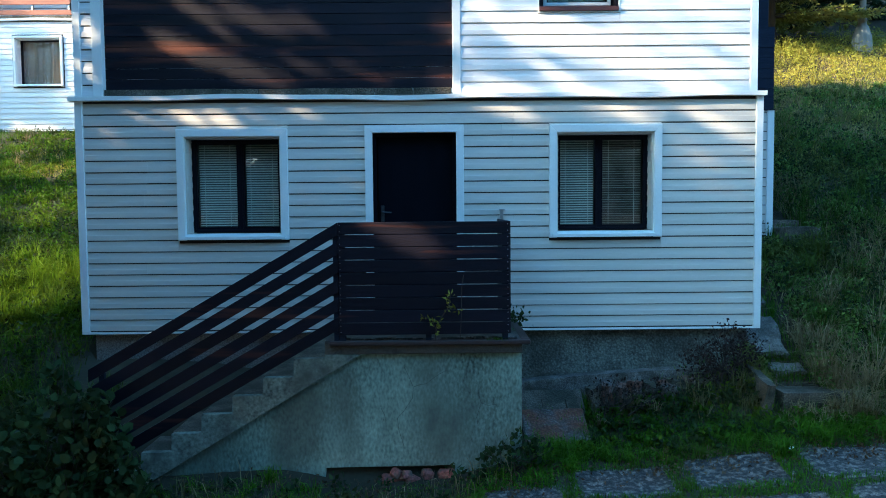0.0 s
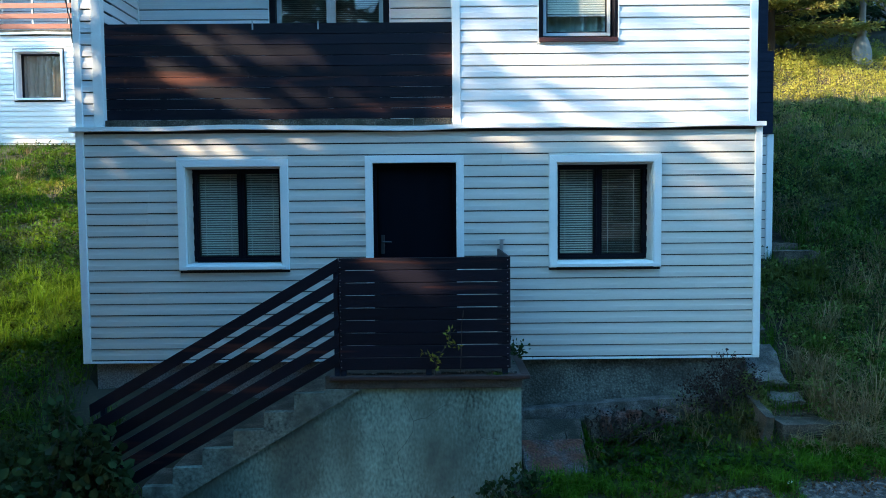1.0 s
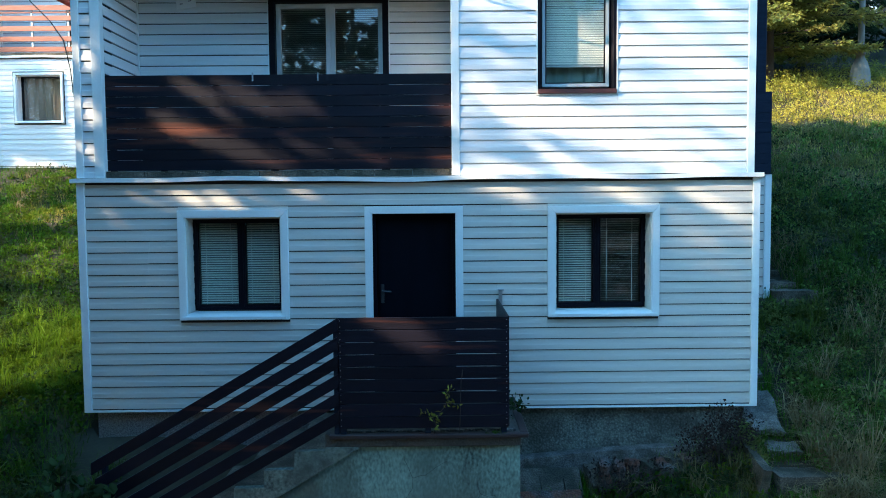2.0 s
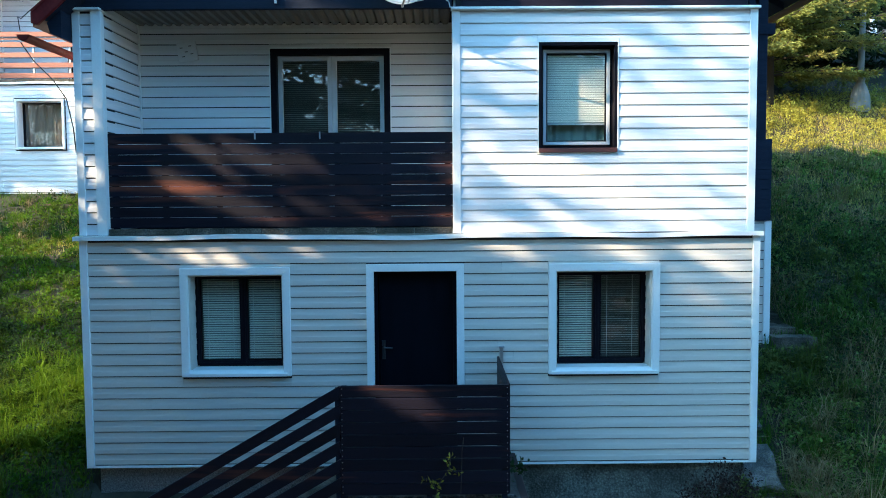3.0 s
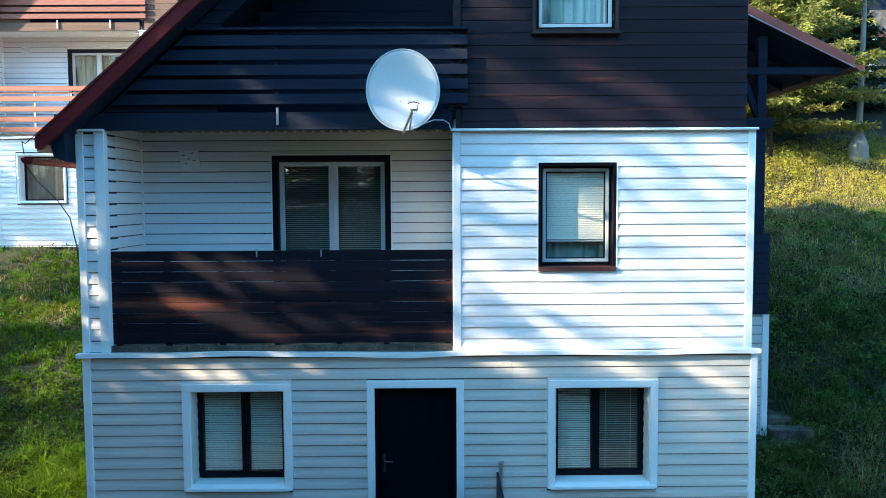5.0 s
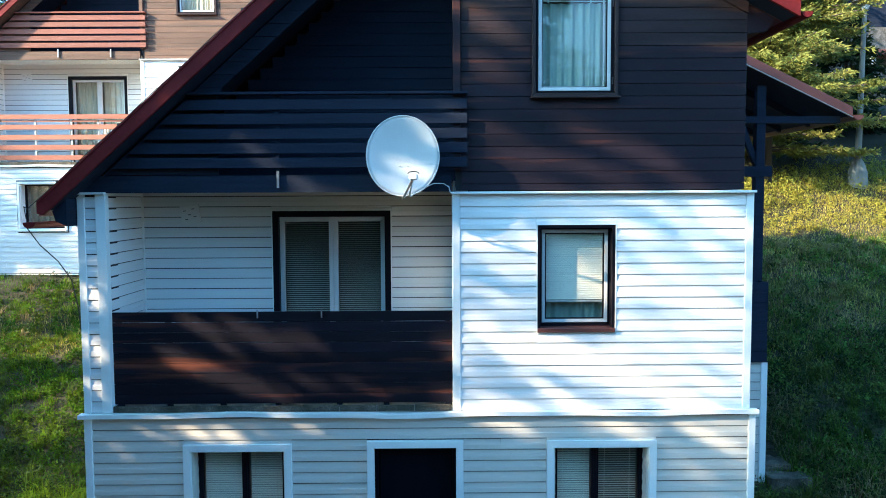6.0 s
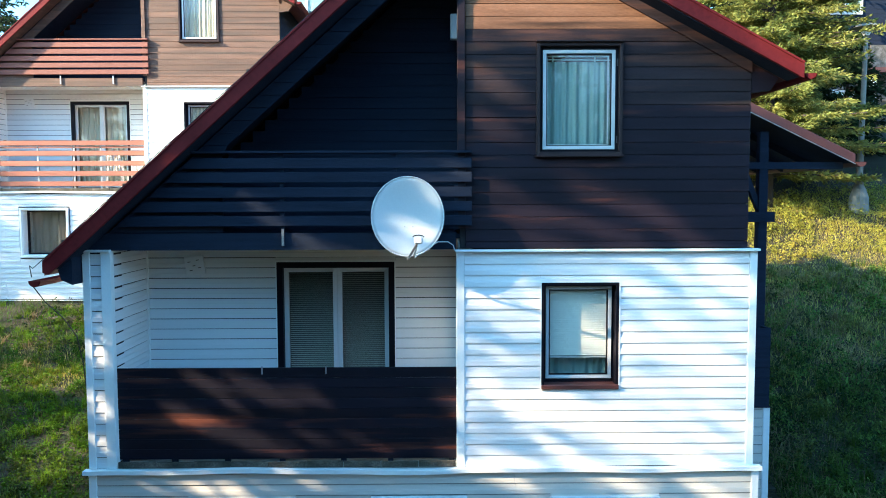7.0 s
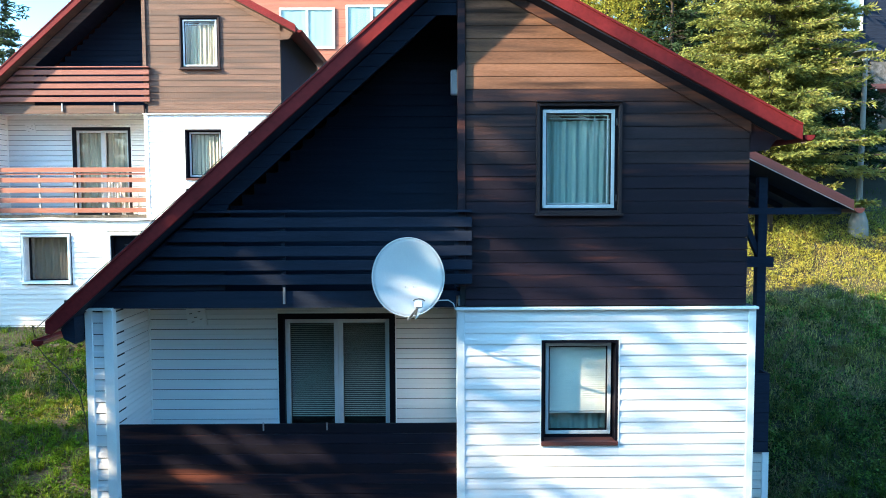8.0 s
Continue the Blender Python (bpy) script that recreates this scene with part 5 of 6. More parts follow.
# forecourt slabs: y0, y1 and the cells of each row
SLAB_ROWS = (
    (5.19, 5.71, [(2.07, 2.86), (3.05, 4.35), (4.5, 5.6)]),
    (5.17, 5.64, [(1.10, 1.92)]),
    (4.90, 5.38, [(0.30, 0.98)]),
    (4.52, 5.02, [(1.08, 1.88), (2.02, 3.0), (3.15, 4.4)]),
    (3.80, 4.42, [(-0.6, 0.3), (0.4, 1.4), (1.5, 2.5), (2.6, 3.6), (3.7, 4.7)]),
    (3.05, 3.70, [(-1.0, 0.1), (0.2, 1.1), (1.2, 2.4), (2.5, 3.5)]),
)


# the garden steps, for the tufts that grow round them
STEP_EDGES = (
    (6.28, 6.66, [(3.22, 3.76)]), (6.68, 6.90, [(3.30, 3.74)]), (6.92, 7.46, [(3.22, 3.66)]), (7.5, 7.66, [(3.3, 3.7)]), (7.74, 8.6, [(3.30, 3.78)]),
    (8.80, 9.08, [(4.34, 4.86)]), (9.1, 10.8, [(4.40, 4.70)]), (6.6, 6.95, [(0.74, 1.45), (1.45, 3.0)]), (6.08, 6.45, [(0.9, 1.33)]),
)


def paving_slab(x0, x1, y0, y1, rnd):
    """An old slab with a ragged outline that lies on the slope."""
    x0, x1, y0, y1 = x0 - 0.06, x1 + 0.06, y0 - 0.05, y1 + 0.05
    bm = BM()
    nx, ny = 12, 8
    cx, cy = (x0 + x1) / 2, (y0 + y1) / 2
    cz = float(ground_z(np.array(cx), np.array(cy)))
    skew = rnd.uniform(-0.06, 0.06)
    grid = []
    for j in range(ny + 1):
        row = []
        for i in range(nx + 1):
            x, y = x0 + (x1 - x0) * i / nx, y0 + (y1 - y0) * j / ny + skew * (i / nx - 0.5)
            x += 0.12 * (y - cy)
            corner = (i in (0, nx)) + (j in (0, ny))
            if corner:
                x += rnd.uniform(-0.02, 0.02) + (cx - x) * 0.05 * (corner - 1)
                y += rnd.uniform(-0.02, 0.02) + (cy - y) * 0.08 * (corner - 1)
            z = float(ground_z(np.array(x), np.array(y))) + 0.004 - 0.006 * (corner > 0) + rnd.uniform(-0.0015, 0.0015)
            row.append(bm.verts.new((x - cx, y - cy, z - cz)))
        grid.append(row)
    for j in range(ny):
        for i in range(nx):
            bm.faces.new((grid[j][i], grid[j][i + 1], grid[j + 1][i + 1], grid[j + 1][i]))
    out = bmesh.ops.extrude_edge_only(bm, edges=[e for e in bm.edges if e.is_boundary])
    for v in out["geom"]:
        if isinstance(v, bmesh.types.BMVert):
            v.co.z -= 0.07
    me = made(bm, "paving_slab", 0.0)
    me.materials.append(M["slab"])
    ob = new("paving_slab", me)
    ob.matrix_world = pose(cx, cy, cz)
    return tagged(ob, "cracked mossy forecourt paving slab", "slab", "forecourt slabs")


def ground_works():
    g = "garden steps"
    rough_block("concrete_step", 3.27, 3.93, 6.32, 6.64, 0.30, 0.685, "concrete", "worn concrete garden step half buried in grass", "step", g, wob=0.009)
    rough_block("path_slab", 3.34, 3.66, 6.70, 6.90, 0.74, 0.845, "footing", "small broken path slab above the garden step", "slab", "path slabs", lean=(12, 0, -6), wob=0.012)
    rough_block("path_slab", 3.25, 3.60, 6.92, 7.50, 1.035, 1.125, "footing", "sloping concrete path slab along the house", "slab", "path slabs", lean=(30, 0, -6), wob=0.024)
    rough_block("concrete_step", 4.34, 4.86, 8.80, 9.08, 1.80, 2.19, "concrete", "squared concrete step below the side porch", "step", g)
    for i in range(4):
        rough_block("concrete_step", 4.345, 4.72 - 0.05 * i, 9.10 + i * 0.42, 9.51 + i * 0.42, 1.9 + i * 0.1, 2.27 + i * 0.12, "concrete", "flat concrete step beside the porch base", "step", g)
    rough_block("kerb_stone", 3.08, 3.17, 6.32, 6.95, 0.44, 0.82, "concrete", "tilted concrete kerb stone beside the steps", "kerb", lean=(8, 4, -3), wob=0.007)
    rough_block("concrete_step", -8.35, -7.75, 15.1, 15.4, 3.6, 3.98, "concrete", "old concrete step in the grass below the neighbour house", "step", g)
    for i in range(3):
        rough_block("path_slab", 3.24 + 0.03 * i, 3.66 + 0.02 * i, 7.66 + i * 0.45, 8.08 + i * 0.45, 1.40 + i * 0.26, 1.49 + i * 0.26, "footing", "sloping concrete path slab along the house", "slab", "path slabs", lean=(29, 0, 0), wob=0.010)
    for x0, x1 in ((0.74, 1.0), (1.005, 1.24), (1.245, 1.42)):
        rough_block("drain_slab", x0, x1, 6.58, 6.93, 0.45, 0.53, "concrete", "grey paving slab against the house footing", "slab", "footing slabs", wob=0.004, lean=(28, 0, 0))
    rough_block("drain_slab", 0.78, 1.40, 5.84, 6.62, 0.235, 0.31, "rusty_slab", "tilted broken slab stained with rust", "slab", "footing slabs", wob=0.011, lean=(30, 0, 5))
    rnd = random.Random(4)
    for i in range(11):
        x = 1.50 + i * 0.14
        w, h = rnd.uniform(0.09, 0.15), 0.08 + 0.0715 * (x - 0.7) + rnd.uniform(-0.03, 0.02)
        rough_block("stone", x, x + w, 6.74 + rnd.uniform(-0.08, 0.04), 6.96, 0.40, 0.52 + h, rnd.choice(("concrete", "rusty_slab", "rusty_slab")), "rough broken stone by the footing", "stone", "footing stones", wob=0.02, lean=(rnd.uniform(-8, 8), rnd.uniform(-6, 6), rnd.uniform(-20, 20)))
    # concrete slabs of the forecourt, grass in their joints
    for y0, y1, cells in SLAB_ROWS:
        for x0, x1 in cells:
            paving_slab(x0, x1, y0, y1, rnd)
    rough_block("paper_scrap", 3.0, 3.05, 5.63, 5.655, 0.375, 0.38, "trim_white", "small white scrap of paper on the paving", "litter", wob=0.003, lean=(10, -12, 25))


ground_works()


# ---- plants ----
def rand_unit(rng, n, up=0.0):
    v = rng.normal(size=(n, 3))
    v[:, 2] += up
    return v / np.linalg.norm(v, axis=1)[:, None]


def leaf_quads(rng, centers, size, up=0.3, narrow=0.5):
    """Diamond leaves with a random turn at every centre."""
    n = len(centers)
    a = rand_unit(rng, n, up)
    b = np.cross(a, rand_unit(rng, n))
    b /= np.linalg.norm(b, axis=1)[:, None] + 1e-9
    s = size * rng.uniform(0.6, 1.3, n)[:, None]
    fold = np.cross(a, b) * s * 0.12
    v = np.stack([centers, centers + a * s * 0.45 + b * s * narrow / 2 + fold, centers + a * s, centers + a * s * 0.45 - b * s * narrow / 2 + fold], 1)
    f = np.arange(n * 4).reshape(n, 4)
    return v.reshape(-1, 3), f


def round_leaves(rng, centers, size, up=0.3, wide=0.8):
    """Rounded leaves, folded along the midrib."""
    n = len(centers)
    a = rand_unit(rng, n, up)
    b = np.cross(a, rand_unit(rng, n, 0.6))
    b /= np.linalg.norm(b, axis=1)[:, None] + 1e-9
    s = size * rng.uniform(0.5, 1.25, n)[:, None]
    c = np.cross(a, b) * s * 0.14
    w = s * wide / 2
    v = np.stack([centers, centers + a * s * 0.28 + b * w * 0.85 + c, centers + a * s * 0.72 + b * w * 0.8 + c, centers + a * s,
                  centers + a * s * 0.72 - b * w * 0.8 + c, centers + a * s * 0.28 - b * w * 0.85 + c], 1)
    i = np.arange(n)[:, None] * 6
    f = np.concatenate([i + np.array([[0, 1, 2, 3]]), i + np.array([[0, 3, 4, 5]])], 1).reshape(-1, 4)
    return v.reshape(-1, 3), f


def blades(rng, x, y, z, h, w, lean):
    """Curved grass blades of two segments each."""
    n = len(x)
    t = rng.uniform(0, 2 * np.pi, n)
    d = np.stack([np.cos(t), np.sin(t), np.zeros(n)], 1)
    s = np.stack([-np.sin(t), np.cos(t), np.zeros(n)], 1)
    p = np.stack([x, y, z], 1)
    hh, ww, ll = h[:, None], w[:, None], lean[:, None]
    up = np.array([[0, 0, 1.0]])
    m = p + up * hh * 0.6 + d * hh * ll * 0.35
    e = p + up * hh * np.clip(1 - 0.35 * ll, 0.3, 1) + d * hh * ll
    v = np.stack([p - s * ww / 2, p + s * ww / 2, m + s * ww * 0.4, m - s * ww * 0.4, e + s * ww * 0.08, e - s * ww * 0.08], 1).reshape(-1, 3)
    i = np.arange(n)[:, None] * 6
    f = np.concatenate([i + np.array([[0, 1, 2, 3]]), i + np.array([[3, 2, 4, 5]])], 1).reshape(-1, 4)
    return v, f


def joined(pieces):
    vs, fs, k = [], [], 0
    for v, f in pieces:
        vs.append(v)
        fs.append(f + k)
        k += len(v)
    return np.concatenate(vs), np.concatenate(fs)


def open_ground(x, y):
    """Where grass may grow: outside the houses, the stairs, the slabs and steps."""
    ok = ~((x > -3.72) & (x < 3.24) & (y > 7.05) & (y < 14.1))
    ok &= ~((x > -10.4) & (x < -3.35) & (y > 16.05) & (y < 23))
    ok &= ~((x > -2.7) & (x < 0.74) & (y > 5.70) & (y < 7.1))
    ok &= ~((x > 3.24) & (x < 3.75) & (y > 6.30) & (y < 8.7))
    ok &= ~((x > 3.2) & (x < 4.7) & (y > 8.75) & (y < 12.7))
    ok &= ~((x > 0.72) & (x < 1.42) & (y > 6.1) & (y < 7.1))
    return ok


def patchy(x, y, s=1.0, k=0.0):
    return 0.5 + 0.25 * np.sin(1.7 * s * x + 0.6 * s * y + k) + 0.25 * np.sin(2.3 * s * y - 1.1 * s * x + 2 * k) * np.sin(0.9 * s * x + k)


def scatter(rng, n, x0, x1, y0, y1):
    return rng.uniform(x0, x1, n), rng.uniform(y0, y1, n)


def grass(name, label, mat, areas, seed, keep=0.0, edges=False):
    rng = np.random.default_rng(seed)
    out = []
    for x0, x1, y0, y1, n, h0, h1, lean in areas:
        x, y = scatter(rng, n, x0, x1, y0, y1)
        pk = patchy(x, y, 1.3, seed)
        ok = open_ground(x, y) & (pk > keep * rng.uniform(0.2, 1.2, n))
        for y0, y1, cells in SLAB_ROWS:
            for x0, x1 in cells:
                ok &= ~((x > x0 + 0.03) & (x < x1 - 0.03) & (y > y0 + 0.02) & (y < y1 - 0.02))
        x, y, pk = x[ok], y[ok], pk[ok]
        h = rng.uniform(h0, h1, len(x)) * (0.45 + 0.9 * pk)
        out.append(blades(rng, x, y, ground_z(x, y) - 0.01, h, rng.uniform(0.004, 0.009, len(x)), np.abs(rng.normal(lean, 0.25, len(x)))))
    if edges:
        for y0, y1, cells in SLAB_ROWS + STEP_EDGES:
            for x0, x1 in cells:
                n = 900 if y1 < 5.8 else 420
                u = rng.uniform(0, 1, n)
                side = rng.integers(0, 4, n)
                d = np.abs(rng.normal(0, 0.05, n)) - 0.02
                x = np.where(side == 0, x0 - d, np.where(side == 1, x1 + d, x0 + u * (x1 - x0)))
                y = np.where(side == 2, y0 - d, np.where(side == 3, y1 + d, y0 + u * (y1 - y0)))
                out.append(blades(rng, x, y, ground_z(x, y) - 0.005, rng.uniform(0.02, 0.075 if y1 < 5.8 else 0.2, n), rng.uniform(0.003, 0.007, n), np.abs(rng.normal(0.6, 0.3, n))))
    v, f = joined(out)
    ob = raw_mesh(name, v, f, mat)
    tagged(ob, label, "grass", kind="stuff")


grass("grass", "long green hillside grass in uneven tufts", "grass",
      [(-8, -3.70, 5.2, 10, 20000, 0.12, 0.30, 0.9), (-10, -3.7, 10, 16.3, 20000, 0.06, 0.16, 0.9), (-6.5, -2.6, 4.0, 5.9, 9000, 0.10, 0.28, 0.5),
       (3.8, 9, 5.7, 11, 22000, 0.10, 0.26, 0.8), (3.2, 3.9, 6.0, 9, 1500, 0.05, 0.14, 0.6), (4.3, 12, 11, 15, 16000, 0.10, 0.22, 0.8), (4.3, 14, 14.5, 20, 10000, 0.05, 0.12, 0.7),
       (0.7, 5.5, 5.55, 6.9, 16000, 0.04, 0.13, 0.7), (-4.5, 0.6, 4.4, 5.72, 14000, 0.02, 0.065, 0.8), (-6, 0.4, 1.0, 4.4, 6000, 0.03, 0.08, 0.4)], 3, keep=0.35)
grass("short_grass", "fresh short grass in the joints of the paving", "lawn",
      [(-9.5, -3.8, 9.6, 15.8, 14000, 0.05, 0.15, 0.9), (-6, -3.85, 6.6, 9.6, 6000, 0.10, 0.26, 0.9), (-3.4, 0.6, 4.6, 5.72, 6000, 0.02, 0.055, 0.8), (0.3, 5.5, 4.4, 5.9, 24000, 0.02, 0.09, 0.8), (0.3, 5.5, 3.0, 4.4, 6000, 0.02, 0.06, 0.6)], 5, keep=0.75, edges=True)
grass("dry_grass", "dry straw-coloured grass stalks on the slope", "dry_grass",
      [(-9, -3.8, 11.5, 16, 1200, 0.10, 0.26, 0.6), (3.9, 6.5, 6.2, 9.5, 3500, 0.15, 0.45, 0.9), (4.5, 11, 7, 15, 22000, 0.10, 0.32, 0.9), (4.5, 13, 17.5, 19.5, 3000, 0.06, 0.16, 0.7),
       (1.3, 3.1, 6.3, 6.9, 700, 0.10, 0.26, 0.5), (-2.8, 0.6, 5.3, 5.7, 350, 0.08, 0.24, 0.5), (3.2, 4.3, 5.9, 6.8, 300, 0.10, 0.26, 0.9), (3.1, 3.4, 6.9, 9.2, 700, 0.06, 0.2, 0.9), (3.76, 4.4, 6.2, 8.2, 1300, 0.2, 0.5, 1.1)], 8, keep=0.75)
grass("sunburnt_grass", "short matted grass on the sunny bank, sunlight put into its yellow", "yellow_grass",
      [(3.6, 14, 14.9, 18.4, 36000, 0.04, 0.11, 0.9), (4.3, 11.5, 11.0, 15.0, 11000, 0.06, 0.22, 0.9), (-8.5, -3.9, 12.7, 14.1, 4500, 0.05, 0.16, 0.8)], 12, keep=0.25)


def tufts(name, label, mat, areas, seed):
    """Tufts of long arching blades. areas: x0, x1, y0, y1, tufts, blades in each, lowest and highest blade."""
    rng = np.random.default_rng(seed)
    out = []
    for x0, x1, y0, y1, count, per, h0, h1 in areas:
        x, y = scatter(rng, count, x0, x1, y0, y1)
        ok = open_ground(x, y) & (patchy(x, y, 1.1, seed) > rng.uniform(0.1, 0.75, count))
        for sy0, sy1, cells in SLAB_ROWS:
            for sx0, sx1 in cells:
                ok &= ~((x > sx0) & (x < sx1) & (y > sy0) & (y < sy1))
        x, y = x[ok], y[ok]
        big = np.repeat(rng.uniform(0.55, 1.25, len(x)), per)
        cx, cy = np.repeat(x, per), np.repeat(y, per)
        px, py = cx + rng.normal(0, 0.035, len(cx)) * big, cy + rng.normal(0, 0.035, len(cx)) * big
        h = rng.uniform(h0, h1, len(cx)) * big
        out.append(blades(rng, px, py, ground_z(cx, cy) - 0.015, h, rng.uniform(0.005, 0.011, len(cx)), np.abs(rng.normal(0.75, 0.35, len(cx)))))
    v, f = joined(out)
    tagged(raw_mesh(name, v, f, mat), label, "grass", kind="stuff")


tufts("grass_tufts", "long arching grass in thick tufts on the bank", "grass",
      [(-7.5, -3.75, 6.3, 9.6, 300, 46, 0.22, 0.48), (-9.5, -3.9, 9.6, 15.6, 420, 34, 0.12, 0.28), (-6.0, -3.2, 5.2, 6.6, 110, 40, 0.18, 0.40),
       (3.85, 8.0, 6.0, 10.5, 330, 42, 0.16, 0.40), (4.5, 11.0, 10.5, 15.5, 420, 30, 0.12, 0.28)], 71)
tufts("fresh_tufts", "bright green tufts along the paving and the footing", "lawn",
      [(0.8, 4.6, 5.60, 6.15, 190, 50, 0.07, 0.19), (0.3, 4.4, 4.95, 5.65, 70, 40, 0.04, 0.11), (-2.6, -0.95, 5.25, 5.75, 60, 36, 0.05, 0.15), (0.25, 0.9, 5.25, 5.75, 24, 36, 0.05, 0.15)], 72)
# set where the sun patches lie, their light painted as brighter blades
tufts("lush_tufts", "grass tufts beside the house, sunlit yellow-green put into their colour", "lit_grass",
      [(-5.7, -3.85, 7.6, 9.2, 190, 60, 0.2, 0.42), (-8.6, -4.2, 10.2, 13.3, 300, 44, 0.12, 0.26), (-9.8, -5.0, 14.2, 15.8, 160, 40, 0.1, 0.2)], 74)
tufts("withered_tufts", "withered brown grass hanging over the steps", "dry_grass",
      [(3.75, 4.7, 6.1, 8.8, 70, 40, 0.25, 0.55), (3.7, 4.1, 6.15, 6.7, 26, 46, 0.25, 0.5), (3.2, 4.0, 6.12, 6.3, 16, 26, 0.1, 0.25), (1.3, 3.2, 6.35, 6.85, 26, 24, 0.12, 0.28), (5.0, 10.5, 12.5, 15.8, 160, 30, 0.14, 0.34), (-8.8, -6.0, 13.2, 15.4, 60, 36, 0.12, 0.30)], 73)


def weed_field(name, label, mat, areas, seed, size):
    rng = np.random.default_rng(seed)
    out = []
    for x0, x1, y0, y1, clumps, per, h in areas:
        x, y = scatter(rng, clumps, x0, x1, y0, y1)
        ok = open_ground(x, y) & ~((y < 5.6) & (x > 0.3))
        x, y = x[ok], y[ok]
        hh = h * rng.uniform(0.5, 1.2, len(x))
        cx, cy = np.repeat(x, per), np.repeat(y, per)
        r = np.abs(rng.normal(0, 0.5, len(cx))) * np.repeat(hh, per) * 0.8
        t = rng.uniform(0, 6.283, len(cx))
        px, py = cx + r * np.cos(t), cy + r * np.sin(t)
        pz = ground_z(cx, cy) + rng.uniform(0.02, 1, len(cx)) * np.repeat(hh, per)
        out.append(leaf_quads(rng, np.stack([px, py, pz], 1), size, 0.4, 0.55))
    v, f = joined(out)
    tagged(raw_mesh(name, v, f, mat), label, "weeds", kind="stuff")


weed_field("weeds", "low broad-leaved weeds among the grass", "weed",
           [(3.9, 9, 6.2, 12, 700, 26, 0.26), (-8, -3.8, 5.0, 11, 620, 26, 0.24), (-9, -3.8, 11, 16, 260, 22, 0.2), (1.3, 3.2, 5.8, 6.6, 70, 24, 0.13), (6, 13, 12, 15, 150, 24, 0.3), (-3.9, 0.6, 5.0, 5.7, 50, 22, 0.16)], 21, 0.055)


weed_field("leafy_weeds", "light green leafy weeds covering the slope", "weed_light",
           [(3.9, 9, 6.4, 12, 900, 34, 0.2), (5, 12, 11, 15.2, 600, 30, 0.18), (3.72, 4.3, 6.5, 8.8, 80, 26, 0.2), (3.17, 3.27, 6.6, 7.3, 120, 22, 0.10)], 25, 0.05)
weed_field("green_weeds", "dense low green plants covering the slope", "lawn_leaves", [(-8.5, -3.8, 6.5, 15.6, 1900, 28, 0.16), (1.0, 3.15, 5.85, 6.65, 90, 26, 0.11), (3.05, 4.5, 5.9, 6.27, 45, 26, 0.12)], 27, 0.05)
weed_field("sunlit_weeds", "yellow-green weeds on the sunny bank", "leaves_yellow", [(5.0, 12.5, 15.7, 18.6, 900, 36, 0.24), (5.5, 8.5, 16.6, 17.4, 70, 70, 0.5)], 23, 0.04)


def leaf_litter():
    """Dead leaves and bits of stalk that lie on the soil before the house."""
    rng = np.random.default_rng(81)
    out = []
    for x0, x1, y0, y1, n in ((0.75, 4.6, 5.45, 6.75, 5200), (-2.8, 0.8, 5.15, 5.78, 1500), (0.3, 4.6, 4.6, 5.5, 900), (3.2, 4.4, 6.4, 8.6, 700)):
        x, y = scatter(rng, n, x0, x1, y0, y1)
        keep = patchy(x, y, 2.3, 4) > rng.uniform(0.15, 0.8, n)
        x, y = x[keep], y[keep]
        out.append(leaf_quads(rng, np.stack([x, y, ground_z(x, y) + rng.uniform(0.005, 0.05, len(x))], 1), 0.034, 0.15, 0.55))
    v, f = joined(out)
    tagged(raw_mesh("leaf_litter", v, f, "litter"), "dead brown leaves scattered over the soil and paving", "leaves", kind="stuff")


leaf_litter()


def shrub(name, label, at, lobes, leaf, mat, seed, stems=7, up=0.2, narrow=0.6):
    """A shrub: thin woody stems and lobes of leaves (dx, dy, z, radius, leaves)."""
    rng = np.random.default_rng(seed)
    x, y = at
    z = float(ground_z(np.array(x), np.array(y)))
    root = thing(name, label, "bush", at=(x, y, z))
    bm = BM()
    cs = []
    for dx, dy, dz, r, n in lobes:
        tube(bm, (rng.uniform(-0.05, 0.05), rng.uniform(-0.05, 0.05), -0.05), (dx * 0.9, dy * 0.9, dz), 0.010, 0.004, 5)
        for _ in range(stems):
            d = rand_unit(rng, 1, 0.4)[0] * r * 0.9
            tube(bm, (dx * 0.6, dy * 0.6, dz * 0.6), (dx + d[0], dy + d[1], max(dz + d[2], 0.02)), 0.005, 0.002, 4)
        d = rand_unit(rng, n) * (rng.uniform(0.15, 1, n) ** 0.5)[:, None] * r
        c = d + np.array([dx, dy, dz])
        c[:, 2] = np.abs(c[:, 2])
        cs.append(c)
    part("stem", bm, "bark", root)
    v, f = round_leaves(rng, np.concatenate(cs), leaf, up, narrow)
    raw_mesh("crown", v, f, mat, root)
    return root


shrub("bramble_bush", "dark green broad-leaved bush at the stair foot", (-3.15, 5.30),
      [(0.10, 0.0, 0.35, 0.36, 290), (-0.25, 0.1, 0.45, 0.42, 330), (0.38, 0.05, 0.30, 0.30, 230), (0.42, 0.0, 0.60, 0.16, 90), (-0.05, 0.2, 0.85, 0.22, 120), (-0.12, 0.25, 1.12, 0.12, 40), (0.14, 0.2, 0.78, 0.27, 200), (0.30, 0.1, 0.55, 0.22, 140), (-0.65, 0.0, 0.35, 0.42, 300), (0.60, -0.05, 0.16, 0.22, 90)], 0.086, "weed", 31, narrow=0.9)
shrub("bramble_bush", "dark tangled bush on the slope beside the stairs", (-4.35, 5.75),
      [(0.1, 0, 0.3, 0.5, 560), (-0.5, 0.2, 0.3, 0.5, 560), (0.45, 0.3, 0.35, 0.35, 340)], 0.062, "weed", 32, narrow=0.8)
